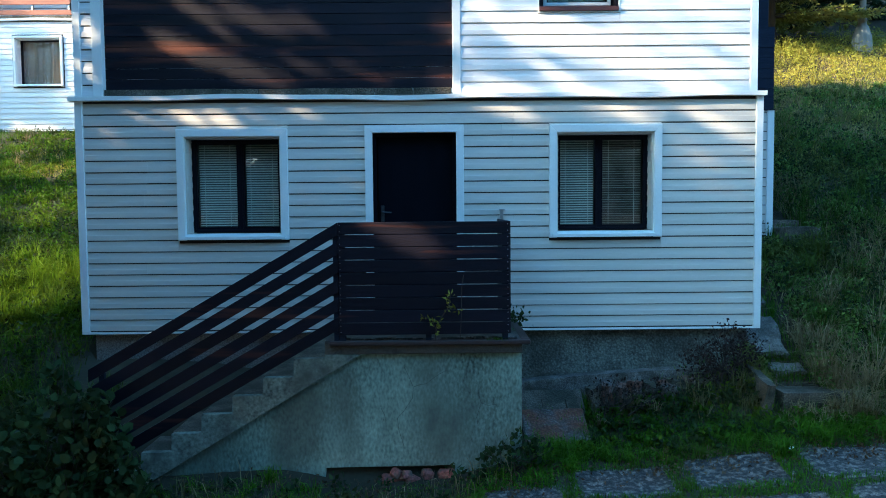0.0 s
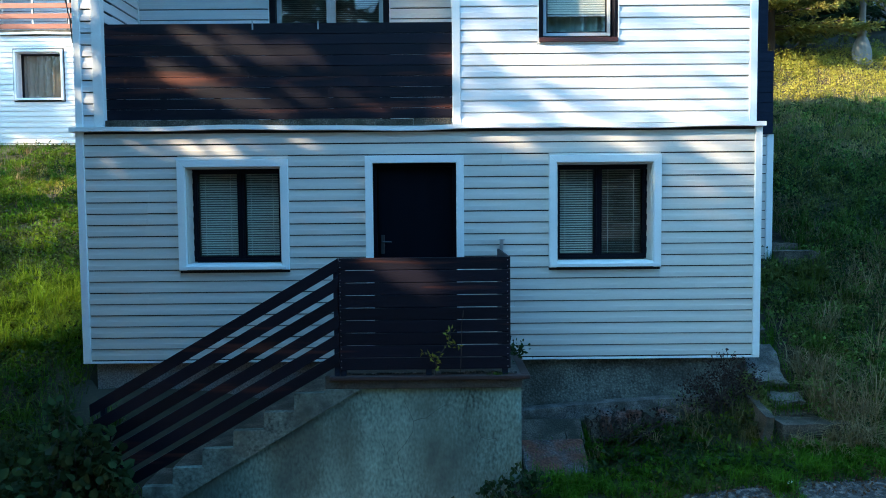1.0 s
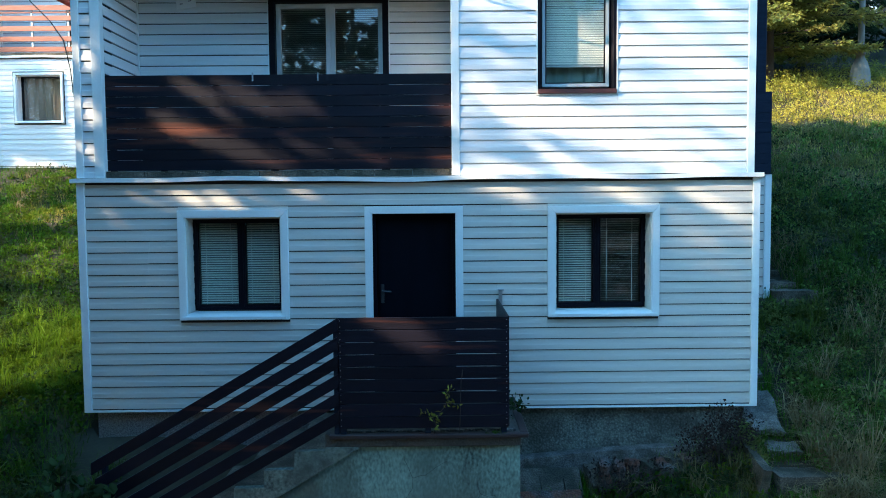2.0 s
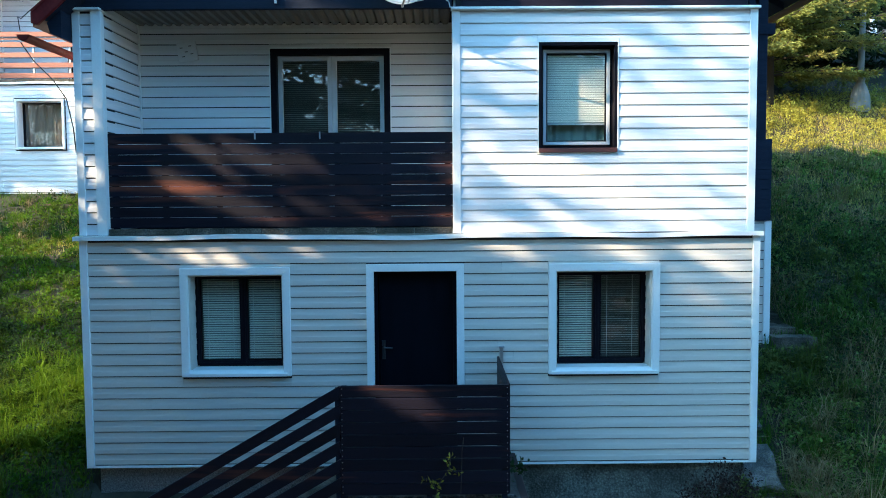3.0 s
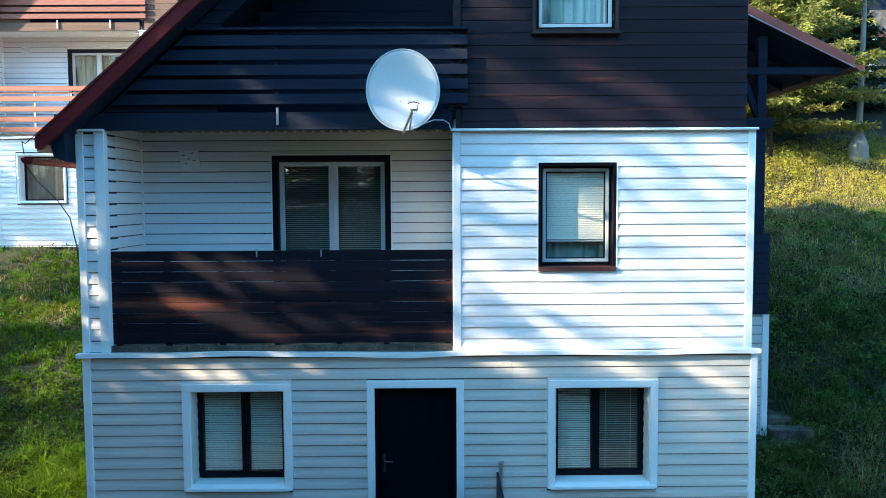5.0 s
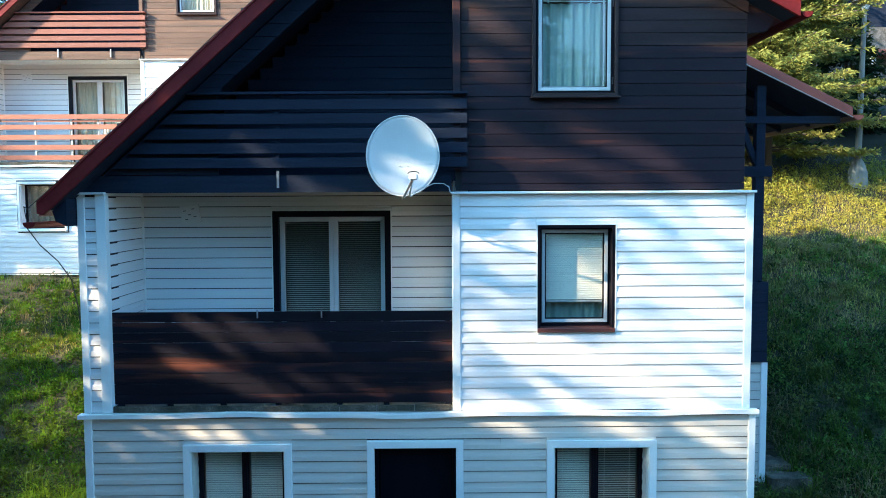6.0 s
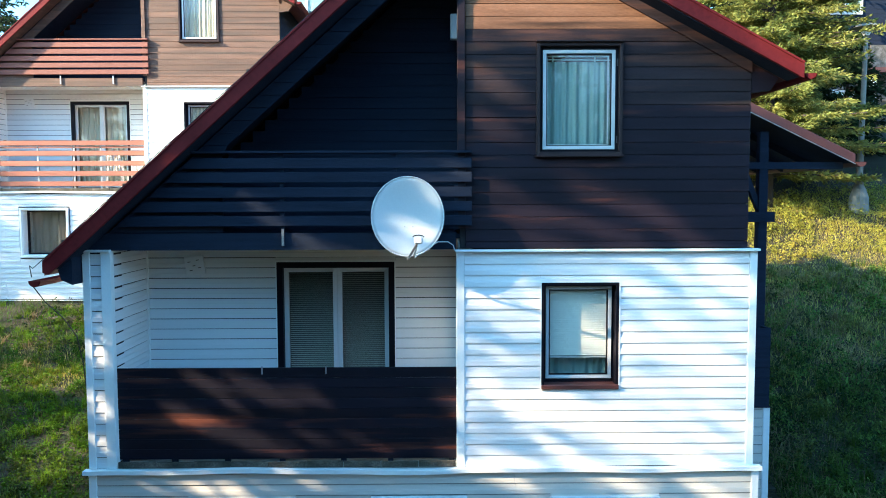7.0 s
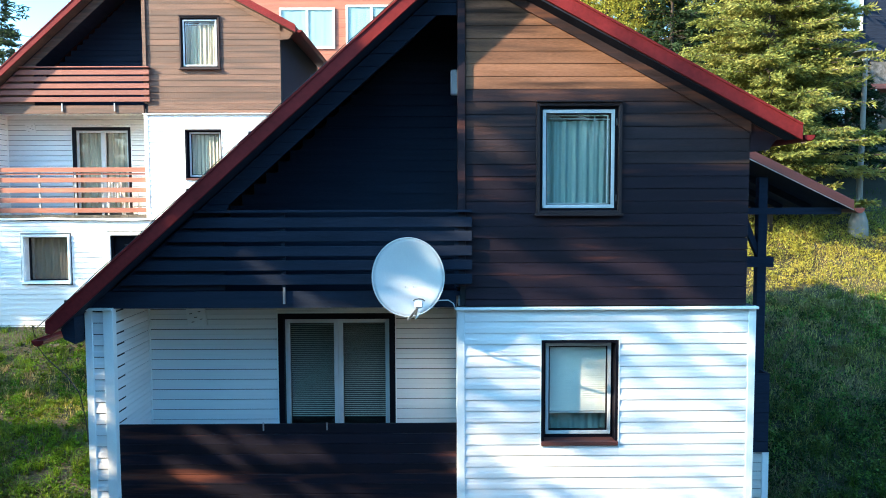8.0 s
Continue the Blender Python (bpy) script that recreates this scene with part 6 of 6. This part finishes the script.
shrub("dry_bush", "small dark reddish bush against the wall corner", (2.82, 6.70),
      [(0.0, 0.0, 0.30, 0.26, 420), (-0.22, 0.0, 0.25, 0.24, 330), (0.22, 0.0, 0.38, 0.22, 300), (0.05, 0, 0.52, 0.18, 160)], 0.032, "bush_red", 33, stems=14)
shrub("dry_weed", "withered brown weed stalks by the footing", (1.62, 6.50),
      [(0.0, 0.0, 0.28, 0.22, 150), (0.28, 0.05, 0.25, 0.2, 130), (0.55, 0.05, 0.26, 0.2, 120)], 0.035, "bush_red", 34, stems=12)
shrub("nettle", "green leafy weed at the landing corner", (0.62, 5.62),
      [(0.0, 0.0, 0.22, 0.17, 90), (0.18, 0.05, 0.16, 0.16, 70), (-0.2, 0.0, 0.12, 0.14, 60)], 0.065, "weed", 35)


def landing_plants():
    rng = np.random.default_rng(5)
    a = thing("sapling", "small leafy sapling growing from the landing edge", "plant", at=(-0.065, 5.672, 1.339))
    bm = BM()
    path_tube(bm, [(0, 0.02, 0.0), (0.01, 0, 0.10), (0.05, -0.01, 0.20), (0.12, -0.02, 0.30), (0.135, -0.02, 0.42)], 0.004, 5)
    path_tube(bm, [(0.01, 0, 0.10), (-0.03, -0.01, 0.19), (-0.10, -0.01, 0.215)], 0.003, 5)
    path_tube(bm, [(0.12, -0.02, 0.30), (0.19, -0.02, 0.27)], 0.003, 5)
    part("stem", bm, "bark", a)
    pts = np.array([(-0.10, 0, 0.21), (-0.07, 0, 0.21), (-0.03, 0, 0.20), (0.0, 0, 0.17), (0.03, 0, 0.16), (0.06, 0, 0.20), (0.0, 0, 0.05), (0.02, 0, 0.08), (0.10, 0, 0.29),
                    (0.13, 0, 0.33), (0.12, 0, 0.37), (0.14, 0, 0.41), (0.16, 0, 0.29), (0.19, 0, 0.27), (0.13, 0, 0.40), (-0.05, 0, 0.17), (0.04, 0, 0.12)])
    pts = np.repeat(pts, 3, 0) + rng.normal(0, 0.012, (len(pts) * 3, 3)) + np.array([0, -0.012, 0])
    v, f = leaf_quads(rng, pts, 0.05, 0.1, 0.45)
    raw_mesh("leaves", v, f, "leaves_yellow", a)
    b = thing("vine", "thin dry stem leaning on the landing railing", "plant", at=(0.155, 5.68, 1.35))
    part("stem", path_tube(BM(), [(0, 0, 0), (0.01, 0.005, 0.25), (0.015, 0.008, 0.45), (0.03, 0.01, 0.56), (0.025, 0.005, 0.5)], 0.003, 5), "bark", b)
    c = thing("potted_shoots", "leafy shoots at the side of the landing", "plant", at=(0.70, 6.2, 1.336))
    p = rng.normal(0, 0.05, (70, 3)) + np.array([0, 0, 0.13])
    v, f = leaf_quads(rng, p, 0.05, 0.3, 0.6)
    raw_mesh("leaves", v, f, "weed", c)
    m = thing("moss_tuft", "bright moss tuft on the landing edge", "plant", at=(0.47, 5.71, 1.336))
    v, f = leaf_quads(rng, rng.normal(0, 1, (80, 3)) * np.array([0.04, 0.012, 0.006]) + np.array([0, 0, 0.008]), 0.018, 0.6, 0.6)
    raw_mesh("leaves", v, f, "grass", m)


landing_plants()


# ---- trees ----
def spruce(label, at, height, radius, mat, seed, whorls=30, per=8, twigs=12, needles=7, size=0.09, foot=0.08, droop=0.35):
    """A conifer: tapered trunk, whorls of drooping limbs, flat sprays of needled twigs."""
    rng = np.random.default_rng(seed)
    x, y = at
    z = float(ground_z(np.array(x), np.array(y)))
    root = thing("spruce_tree", label, "tree", at=(x, y, z))
    part("trunk", tube(BM(), (0, 0, -0.2), (0, 0, height), radius * 0.035 + 0.04, 0.01, 10), "bark", root, smooth=True)
    limbs, cen, dirs = BM(), [], []
    for w in range(whorls):
        u = foot + (0.985 - foot) * (w / (whorls - 1)) ** 0.9
        ln = radius * (1 - u) ** 0.78 * (1.0 if u > foot + 0.05 else 0.8) + 0.12
        for b in range(per):
            t = rng.uniform(0, 6.283)
            length = ln * rng.uniform(0.55, 1.15)
            zz = u * height + rng.uniform(-0.25, 0.25) * height / whorls
            d = np.array([math.cos(t), math.sin(t), 0])
            side = np.array([-math.sin(t), math.cos(t), 0])
            s = np.linspace(0, 1, 5)
            line = d[None] * (s * length)[:, None] + np.array([[0, 0, 1.0]]) * (zz + length * (0.12 * s - droop * s ** 2 + 0.12 * s ** 4))[:, None]
            for p, q in zip(line[:-1], line[1:]):
                tube(limbs, p, q, 0.018 * (1 - u) + 0.004, 0.010 * (1 - u) + 0.003, 4)
            k = max(3, int(twigs * length / radius) + 2)
            for sgn in (-1, 1):
                s = rng.uniform(0.12, 1, k)
                base = np.stack([np.interp(s, np.linspace(0, 1, 5), line[:, i]) for i in range(3)], 1)
                td = d[None] * 0.75 + sgn * side[None] * rng.uniform(0.5, 1.0, (k, 1)) + np.array([[0, 0, 1.0]]) * rng.uniform(-0.35, 0.1, (k, 1))
                tl = (0.16 + 0.34 * length * (1 - s * 0.75))[:, None] * 0.62
                v = np.linspace(0.1, 1, needles)
                c = base[:, None] + td[:, None] * tl[:, None] * v[None, :, None]
                cen.append(c.reshape(-1, 3))
                dirs.append(np.repeat(td, needles, 0))
    tagged(part("branchwork", limbs, "bark", root), kind="stuff")
    c, d = np.concatenate(cen), np.concatenate(dirs)
    c = c + rng.normal(0, size * 0.25, c.shape)
    n = len(c)
    a = d / np.linalg.norm(d, axis=1)[:, None] + rand_unit(rng, n) * 0.65
    a /= np.linalg.norm(a, axis=1)[:, None]
    b = np.cross(a, rand_unit(rng, n))
    b /= np.linalg.norm(b, axis=1)[:, None]
    s = size * rng.uniform(0.6, 1.4, n)[:, None]
    wd = 0.22
    v = np.stack([c - b * s * wd * 0.5, c + a * s * 0.5 - b * s * wd, c + a * s * 1.3, c + a * s * 0.5 + b * s * wd], 1).reshape(-1, 3)
    tagged(raw_mesh("crown", v, np.arange(n * 4).reshape(n, 4), mat, root), kind="stuff")
    return root


def broadleaf(label, at, height, blobs, seed, leaf=0.09, mat="leaves", gaps=(), loose=(), thin=()):
    """A leafy tree: forked trunk and limbs that carry clumps of leaves.
    blobs: (dx, dy, z, rx, ry, rz, clumps, leaves in a clump, clump radius).
    gaps: holes cut in the crown to place lit patches, each by its spot (x, z, half width, half height) on the plane y =
    7 that the sun reaches.
    loose: stretches named in the same way, cut into streaks so that dapples fall there, with the share of them that is
    open.
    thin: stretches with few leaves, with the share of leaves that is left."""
    rng = np.random.default_rng(seed)
    x, y = at
    z = float(ground_z(np.array(x), np.array(y)))
    root = thing("leafy_tree", label, "tree", at=(x, y, z))
    bm = BM()
    tube(bm, (0, 0, -0.3), (0.1, 0.05, height * 0.55), 0.16, 0.09, 10)
    tube(bm, (0.1, 0.05, height * 0.55), (0.0, 0.1, height * 0.95), 0.09, 0.02, 8)
    cs = []
    for dx, dy, dz, rx, ry, rz, k, per, r in blobs:
        c = rand_unit(rng, k) * (rng.uniform(0, 1, k) ** 0.4)[:, None] * np.array([[rx, ry, rz]]) + np.array([[dx, dy, dz]])
        for p in c[:: max(1, k // 14)]:
            h = min(max(p[2] - 0.5 * math.hypot(p[0], p[1]) - 0.4, 0.4), height * 0.9)
            tube(bm, (0.05, 0.05, h), p, 0.035, 0.008, 5)
        q = np.repeat(c, per, 0) + rng.normal(0, r * 0.5, (k * per, 3))
        cs.append(q)
    part("trunk", bm, "bark", root)
    c = np.concatenate(cs)
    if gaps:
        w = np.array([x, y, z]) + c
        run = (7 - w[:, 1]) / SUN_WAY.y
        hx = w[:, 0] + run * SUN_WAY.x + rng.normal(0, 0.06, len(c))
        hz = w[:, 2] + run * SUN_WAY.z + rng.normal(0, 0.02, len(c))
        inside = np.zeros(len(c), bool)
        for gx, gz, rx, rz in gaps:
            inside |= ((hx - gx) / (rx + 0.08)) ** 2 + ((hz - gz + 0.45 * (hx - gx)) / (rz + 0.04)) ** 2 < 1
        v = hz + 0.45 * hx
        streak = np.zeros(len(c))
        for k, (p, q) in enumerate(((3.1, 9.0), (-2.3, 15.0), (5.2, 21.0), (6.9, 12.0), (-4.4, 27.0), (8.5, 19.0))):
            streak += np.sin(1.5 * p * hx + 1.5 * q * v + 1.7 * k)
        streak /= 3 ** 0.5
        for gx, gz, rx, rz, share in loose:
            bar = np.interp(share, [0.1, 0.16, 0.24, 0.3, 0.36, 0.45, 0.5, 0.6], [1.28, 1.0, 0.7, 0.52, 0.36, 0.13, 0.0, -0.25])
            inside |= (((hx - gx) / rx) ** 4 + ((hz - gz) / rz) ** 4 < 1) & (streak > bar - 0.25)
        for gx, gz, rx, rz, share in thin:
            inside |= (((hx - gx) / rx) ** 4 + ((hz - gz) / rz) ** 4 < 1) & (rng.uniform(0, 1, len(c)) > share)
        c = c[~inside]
    v, f = leaf_quads(rng, c, leaf, 0.1, 0.65)
    raw_mesh("crown", v, f, mat, root)
    return root


# the tall spruce on the sunny bank and darker conifers behind it
spruce("tall sunlit spruce on the bank beside the house", (8.1, 17.8), 11.0, 2.9, "needles", 41, whorls=40, per=13, twigs=26, needles=14, size=0.078, foot=0.075, droop=0.26)
spruce("low dark conifer hedge behind the street lamp", (14.2, 19.4), 3.6, 1.5, "needles_dark", 42, whorls=16, per=9, twigs=9, needles=7, size=0.12, foot=0.02)
hedge = bpy.data.objects["spruce_tree.001"]
for x, y, turn in ((11.9, 21.3, 70), (10.4, 22.0, 150), (16.2, 21.0, 250)):
    copy_thing(hedge, pose(x, y, float(ground_z(np.array(x), np.array(y))), 0, 0, turn))
spruce("dark conifer at the back of the bank", (9.0, 20.6), 9.0, 1.9, "needles_dark", 43, whorls=24, per=9, twigs=9, needles=7, size=0.12, foot=0.02)
spruce("dark conifer at the back of the bank", (6.8, 21.5), 8.0, 2.2, "needles_dark", 44, whorls=22, per=9, twigs=9, needles=7, size=0.12, foot=0.03)
broadleaf("sunlit yellow-green tree behind the roof", (5.2, 23.2), 9.5, [(0, 0, 5.6, 2.6, 2.2, 3.6, 1100, 40, 0.34), (0.8, 0, 2.6, 1.8, 1.6, 1.8, 120, 28, 0.34)], 47, leaf=0.07, mat="leaves_yellow")
spruce("far conifer beyond the neighbour house", (-19.5, 33.0), 9.5, 2.2, "needles_dark", 46, whorls=22, per=8, twigs=7, needles=6, size=0.15)
back = spruce("tall dark conifer in the wood up the hill", (5.0, 28.5), 15.0, 3.4, "needles_dark", 48, whorls=26, per=9, twigs=10, needles=7, size=0.2, foot=0.03)
for x, y, turn in ((8.6, 29.5, 40), (11.8, 27.5, 110), (2.2, 31.0, 200), (14.5, 38.0, 290)):
    copy_thing(back, pose(x, y, float(ground_z(np.array(x), np.array(y))), 0, 0, turn))
# unseen trees, added left of the view to shade the front from the low sun
# cuts fitted to the lit patches as they lie in the camera's view
DAPPLE_CUTS = [
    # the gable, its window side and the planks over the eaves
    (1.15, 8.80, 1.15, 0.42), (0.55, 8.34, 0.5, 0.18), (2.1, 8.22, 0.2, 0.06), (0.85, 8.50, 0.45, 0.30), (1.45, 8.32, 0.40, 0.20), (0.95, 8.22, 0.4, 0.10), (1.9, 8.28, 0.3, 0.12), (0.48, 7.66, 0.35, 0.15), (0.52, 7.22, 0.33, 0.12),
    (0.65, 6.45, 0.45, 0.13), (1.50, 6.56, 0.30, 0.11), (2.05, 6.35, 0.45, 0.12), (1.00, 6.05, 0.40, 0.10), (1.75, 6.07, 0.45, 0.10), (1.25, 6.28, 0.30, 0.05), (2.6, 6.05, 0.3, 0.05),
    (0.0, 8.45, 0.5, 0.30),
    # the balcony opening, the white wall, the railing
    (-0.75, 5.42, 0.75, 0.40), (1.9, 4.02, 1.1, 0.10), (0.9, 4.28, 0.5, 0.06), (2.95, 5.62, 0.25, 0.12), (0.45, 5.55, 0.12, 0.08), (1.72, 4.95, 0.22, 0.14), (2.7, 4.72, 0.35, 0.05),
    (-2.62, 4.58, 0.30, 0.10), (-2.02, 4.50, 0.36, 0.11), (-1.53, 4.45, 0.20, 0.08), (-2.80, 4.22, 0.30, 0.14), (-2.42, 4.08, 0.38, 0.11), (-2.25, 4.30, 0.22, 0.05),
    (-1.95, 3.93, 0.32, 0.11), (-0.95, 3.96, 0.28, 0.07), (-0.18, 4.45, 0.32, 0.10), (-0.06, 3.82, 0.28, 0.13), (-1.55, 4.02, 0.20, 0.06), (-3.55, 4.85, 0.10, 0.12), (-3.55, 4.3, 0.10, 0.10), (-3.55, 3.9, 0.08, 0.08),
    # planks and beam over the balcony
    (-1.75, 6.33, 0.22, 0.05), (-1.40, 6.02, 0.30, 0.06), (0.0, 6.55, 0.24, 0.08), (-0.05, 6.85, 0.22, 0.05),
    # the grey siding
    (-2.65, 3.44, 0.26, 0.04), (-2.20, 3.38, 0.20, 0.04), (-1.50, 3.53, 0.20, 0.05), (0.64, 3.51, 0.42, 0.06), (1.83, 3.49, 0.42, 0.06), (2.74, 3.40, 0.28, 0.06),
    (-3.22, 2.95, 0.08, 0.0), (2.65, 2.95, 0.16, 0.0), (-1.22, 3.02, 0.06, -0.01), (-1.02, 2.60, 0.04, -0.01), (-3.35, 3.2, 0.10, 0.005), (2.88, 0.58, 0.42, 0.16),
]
SLOPE_CUTS = [(-8.3, 3.40, 1.25, 0.55), (-6.9, 2.50, 0.8, 0.36), (-21.6, 10.8, 1.1, 0.45), (-16.3, 7.75, 1.0, 0.38), (-12.2, 5.5, 0.5, 0.2), (-10.2, 4.40, 0.7, 0.3), (-29.3, 14.7, 2.6, 0.7), (-26.6, 13.3, 1.2, 0.45), (-23.2, 11.1, 1.2, 0.45),
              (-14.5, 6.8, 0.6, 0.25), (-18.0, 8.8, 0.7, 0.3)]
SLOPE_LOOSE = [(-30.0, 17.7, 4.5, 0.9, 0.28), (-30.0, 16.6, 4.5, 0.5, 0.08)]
# stretches of the crown cut into streaks for dapples, with the share that is open
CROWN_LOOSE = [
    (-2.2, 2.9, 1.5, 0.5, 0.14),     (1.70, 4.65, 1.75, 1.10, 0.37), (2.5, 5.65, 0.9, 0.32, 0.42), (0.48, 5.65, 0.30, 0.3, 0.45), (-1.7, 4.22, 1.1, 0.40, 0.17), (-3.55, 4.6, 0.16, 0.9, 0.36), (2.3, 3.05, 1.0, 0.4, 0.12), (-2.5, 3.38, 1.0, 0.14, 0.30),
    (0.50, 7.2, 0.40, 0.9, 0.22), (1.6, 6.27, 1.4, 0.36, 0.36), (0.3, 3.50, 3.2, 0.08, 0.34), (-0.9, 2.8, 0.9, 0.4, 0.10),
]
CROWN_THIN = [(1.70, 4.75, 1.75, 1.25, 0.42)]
broadleaf("unseen leafy tree, crown cut to throw dapples on the front", (-8.3, 3.8), 13.5,
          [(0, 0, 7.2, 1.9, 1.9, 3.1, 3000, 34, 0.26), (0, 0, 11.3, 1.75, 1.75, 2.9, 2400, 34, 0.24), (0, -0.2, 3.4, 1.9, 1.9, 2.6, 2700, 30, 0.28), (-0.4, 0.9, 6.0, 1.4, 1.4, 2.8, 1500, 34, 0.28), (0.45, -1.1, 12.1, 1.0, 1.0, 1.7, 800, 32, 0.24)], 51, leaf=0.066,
          gaps=DAPPLE_CUTS + SLOPE_CUTS, loose=CROWN_LOOSE, thin=CROWN_THIN)
broadleaf("unseen leafy tree added to shade the forecourt", (-6.1, 1.7), 9.0,
          [(0, 0, 5.4, 2.4, 2.3, 3.9, 2200, 40, 0.32)], 54, gaps=DAPPLE_CUTS)
broadleaf("unseen leafy tree on the left slope, added for its shade", (-18.6, 12.7), 7.5,
          [(0, 0, 3.6, 2.3, 2.3, 3.2, 1500, 34, 0.30), (0, 0.2, 6.8, 2.0, 1.9, 1.5, 600, 30, 0.22)], 52, gaps=SLOPE_CUTS, loose=SLOPE_LOOSE)
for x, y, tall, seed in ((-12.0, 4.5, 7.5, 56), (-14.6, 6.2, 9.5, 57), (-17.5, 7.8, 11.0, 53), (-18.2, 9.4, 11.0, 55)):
    broadleaf("unseen leafy tree on the left slope, added for its shade", (x, y), tall, [(0, 0, tall * 0.5, 2.1, 2.1, tall * 0.48, 800, 36, 0.32)], seed, gaps=SLOPE_CUTS)
# woods behind the camera, unseen; they fill the reflections and cut low sky light
w1 = spruce("dark spruce in the wood below the house", (-6.0, -10.5), 18.0, 4.2, "needles_dark", 61, whorls=20, per=8, twigs=5, needles=4, size=0.42, foot=0.04)
w2 = broadleaf("leafy tree in the wood below the house", (2.5, -10.0), 13.0, [(0, 0, 7.5, 3.6, 3, 5.5, 420, 22, 0.6)], 62, leaf=0.2)
rnd = random.Random(9)
for i in range(22):
    x, y = -23 + (i % 11) * 4.5 + rnd.uniform(-0.6, 0.6), (-15.0 if i < 11 else -10.5) - rnd.uniform(0, 2.0)
    if i >= 11:
        x += 2.2
    m = pose(x, y, float(ground_z(np.array(x), np.array(y))) - 0.3, 0, 0, 47 * i)
    copy_thing(w2 if i % 4 == 1 else w1, m)


# ---- street lamp ----
def street_lamp():
    z = 5.72
    s = thing("street_lamp", "old street lamp with a flared concrete foot and flat head", "lamp", at=(10.2, 17.5, z))
    bm = BM()
    prof = [(0.24, -0.3), (0.235, 0.50), (0.215, 0.75), (0.15, 0.95), (0.095, 1.05), (0.09, 1.15)]
    for (r0, a), (r1, b) in zip(prof, prof[1:]):
        tube(bm, (0, 0, a), (0, 0, b), r0, r1, 16)
    part("foot", bm, "lamp_grey", s, "flared concrete foot")
    bm = BM()
    tube(bm, (0, 0, 1.12), (0, 0, 1.2), 0.105, 0.105, 14)
    part("collar", bm, "lamp_grey", s)
    part("pole", tube(BM(), (0, 0, 1.15), (0.05, 0.0, 4.75), 0.075, 0.05, 12), "lamp_grey", s)
    bm = BM()
    tube(bm, (0.05, 0, 4.72), (0.05, 0, 4.80), 0.10, 0.34, 20)
    tube(bm, (0.05, 0, 4.80), (0.05, 0, 4.88), 0.34, 0.20, 20)
    part("head", bm, "lamp_grey", s, "flat lamp head")
    part("bulb_cover", tube(BM(), (0.05, 0, 4.62), (0.05, 0, 4.72), 0.07, 0.11, 12), "frame_white", s)


street_lamp()


# ---- buildings farther off ----
def far_building(label, x0, x1, y0, y1, z0, zm, z1, low, high, windows, balcony=None):
    b = thing("apartment_house", label, "house", at=((x0 + x1) / 2, y0, z0))
    o = Vector((-(x0 + x1) / 2, -y0, -z0))

    def fp(name, bm, mat, label="", parent=None, bevel=0.0):
        ob = part(name, bm, mat, parent or b, label, bevel)
        if parent is None:
            ob.location = o
        return ob

    fp("lower_wall", box(BM(), x0, x1, y0, y1, z0 - 2, zm), low)
    up = fp("upper_wall", box(BM(), x0 - 0.05, x1 + 0.05, y0 - 0.05, y1 + 0.05, zm, z1), high)
    z = zm + 0.02
    i = 0
    while z < z1 - 0.1 and i < 60:
        part("plank", box(BM(), x0 - 0.06, x1 + 0.06, y0 - 0.075, y0 - 0.051, z, z + 0.155), high, up)
        z += 0.16
        i += 1
    for wx0, wx1, wz0, wz1 in windows:
        w = fp("window", frame_ring(BM(), wx0, wx1, wz0, wz1, 0.07, y0 - 0.13, y0 - 0.05), "frame_white", "white-framed window")
        part("mullion", box(BM(), (wx0 + wx1) / 2 - 0.04, (wx0 + wx1) / 2 + 0.04, y0 - 0.12, y0 - 0.06, wz0 + 0.07, wz1 - 0.07), "frame_white", w)
        part("pane", box(BM(), wx0 + 0.05, wx1 - 0.05, y0 - 0.095, y0 - 0.088, wz0 + 0.05, wz1 - 0.05), "glass", w)
        part("curtain", drape(BM(), wx0 + 0.05, wx1 - 0.05, wz0 + 0.05, wz1 - 0.05, y0 - 0.082, 6, 0.003, 2), "curtain", w)
    if balcony:
        a, c, z = balcony
        deck = fp("balcony", box(BM(), a, c, y0 - 0.9, y0 - 0.001, z, z + 0.18), "wood_rust", "brown balcony deck", bevel=0.01)
        # white parapet greyed: its shade is put into the colour
        part("parapet", box(BM(), a, c, y0 - 0.9, y0 - 0.82, z + 0.18, z + 0.95), "footing", deck)
        part("support", box(BM(), a + 0.1, a + 0.28, y0 - 0.85, y0 - 0.67, z - 2.6, z), "siding_white", deck)
    fp("roof", prism(BM(), [(x0 - 0.6, z1), (x1 + 0.6, z1), ((x0 + x1) / 2, z1 + 2.4)], y0 - 0.5, y1 + 0.5), "roof")


far_building("red-brown wooden house up the hill with white windows", -9.0, -0.5, 27.0, 35.0, 8.0, 11.0, 16.0, "siding_white", "wood_orange",
             [(-5.75, -3.75, 12.5, 13.95), (-3.35, -1.5, 12.6, 14.05)])
# grey concrete on the white lower wall stands in for its shade
far_building("white and black-brown house half hidden behind the spruce", 13.4, 21.0, 27.0, 35.0, 8.5, 12.0, 17.5, "footing", "wood_dark",
             [(14.1, 15.4, 13.1, 15.0), (14.4, 15.2, 9.4, 10.4)], balcony=(15.3, 20.5, 10.9))
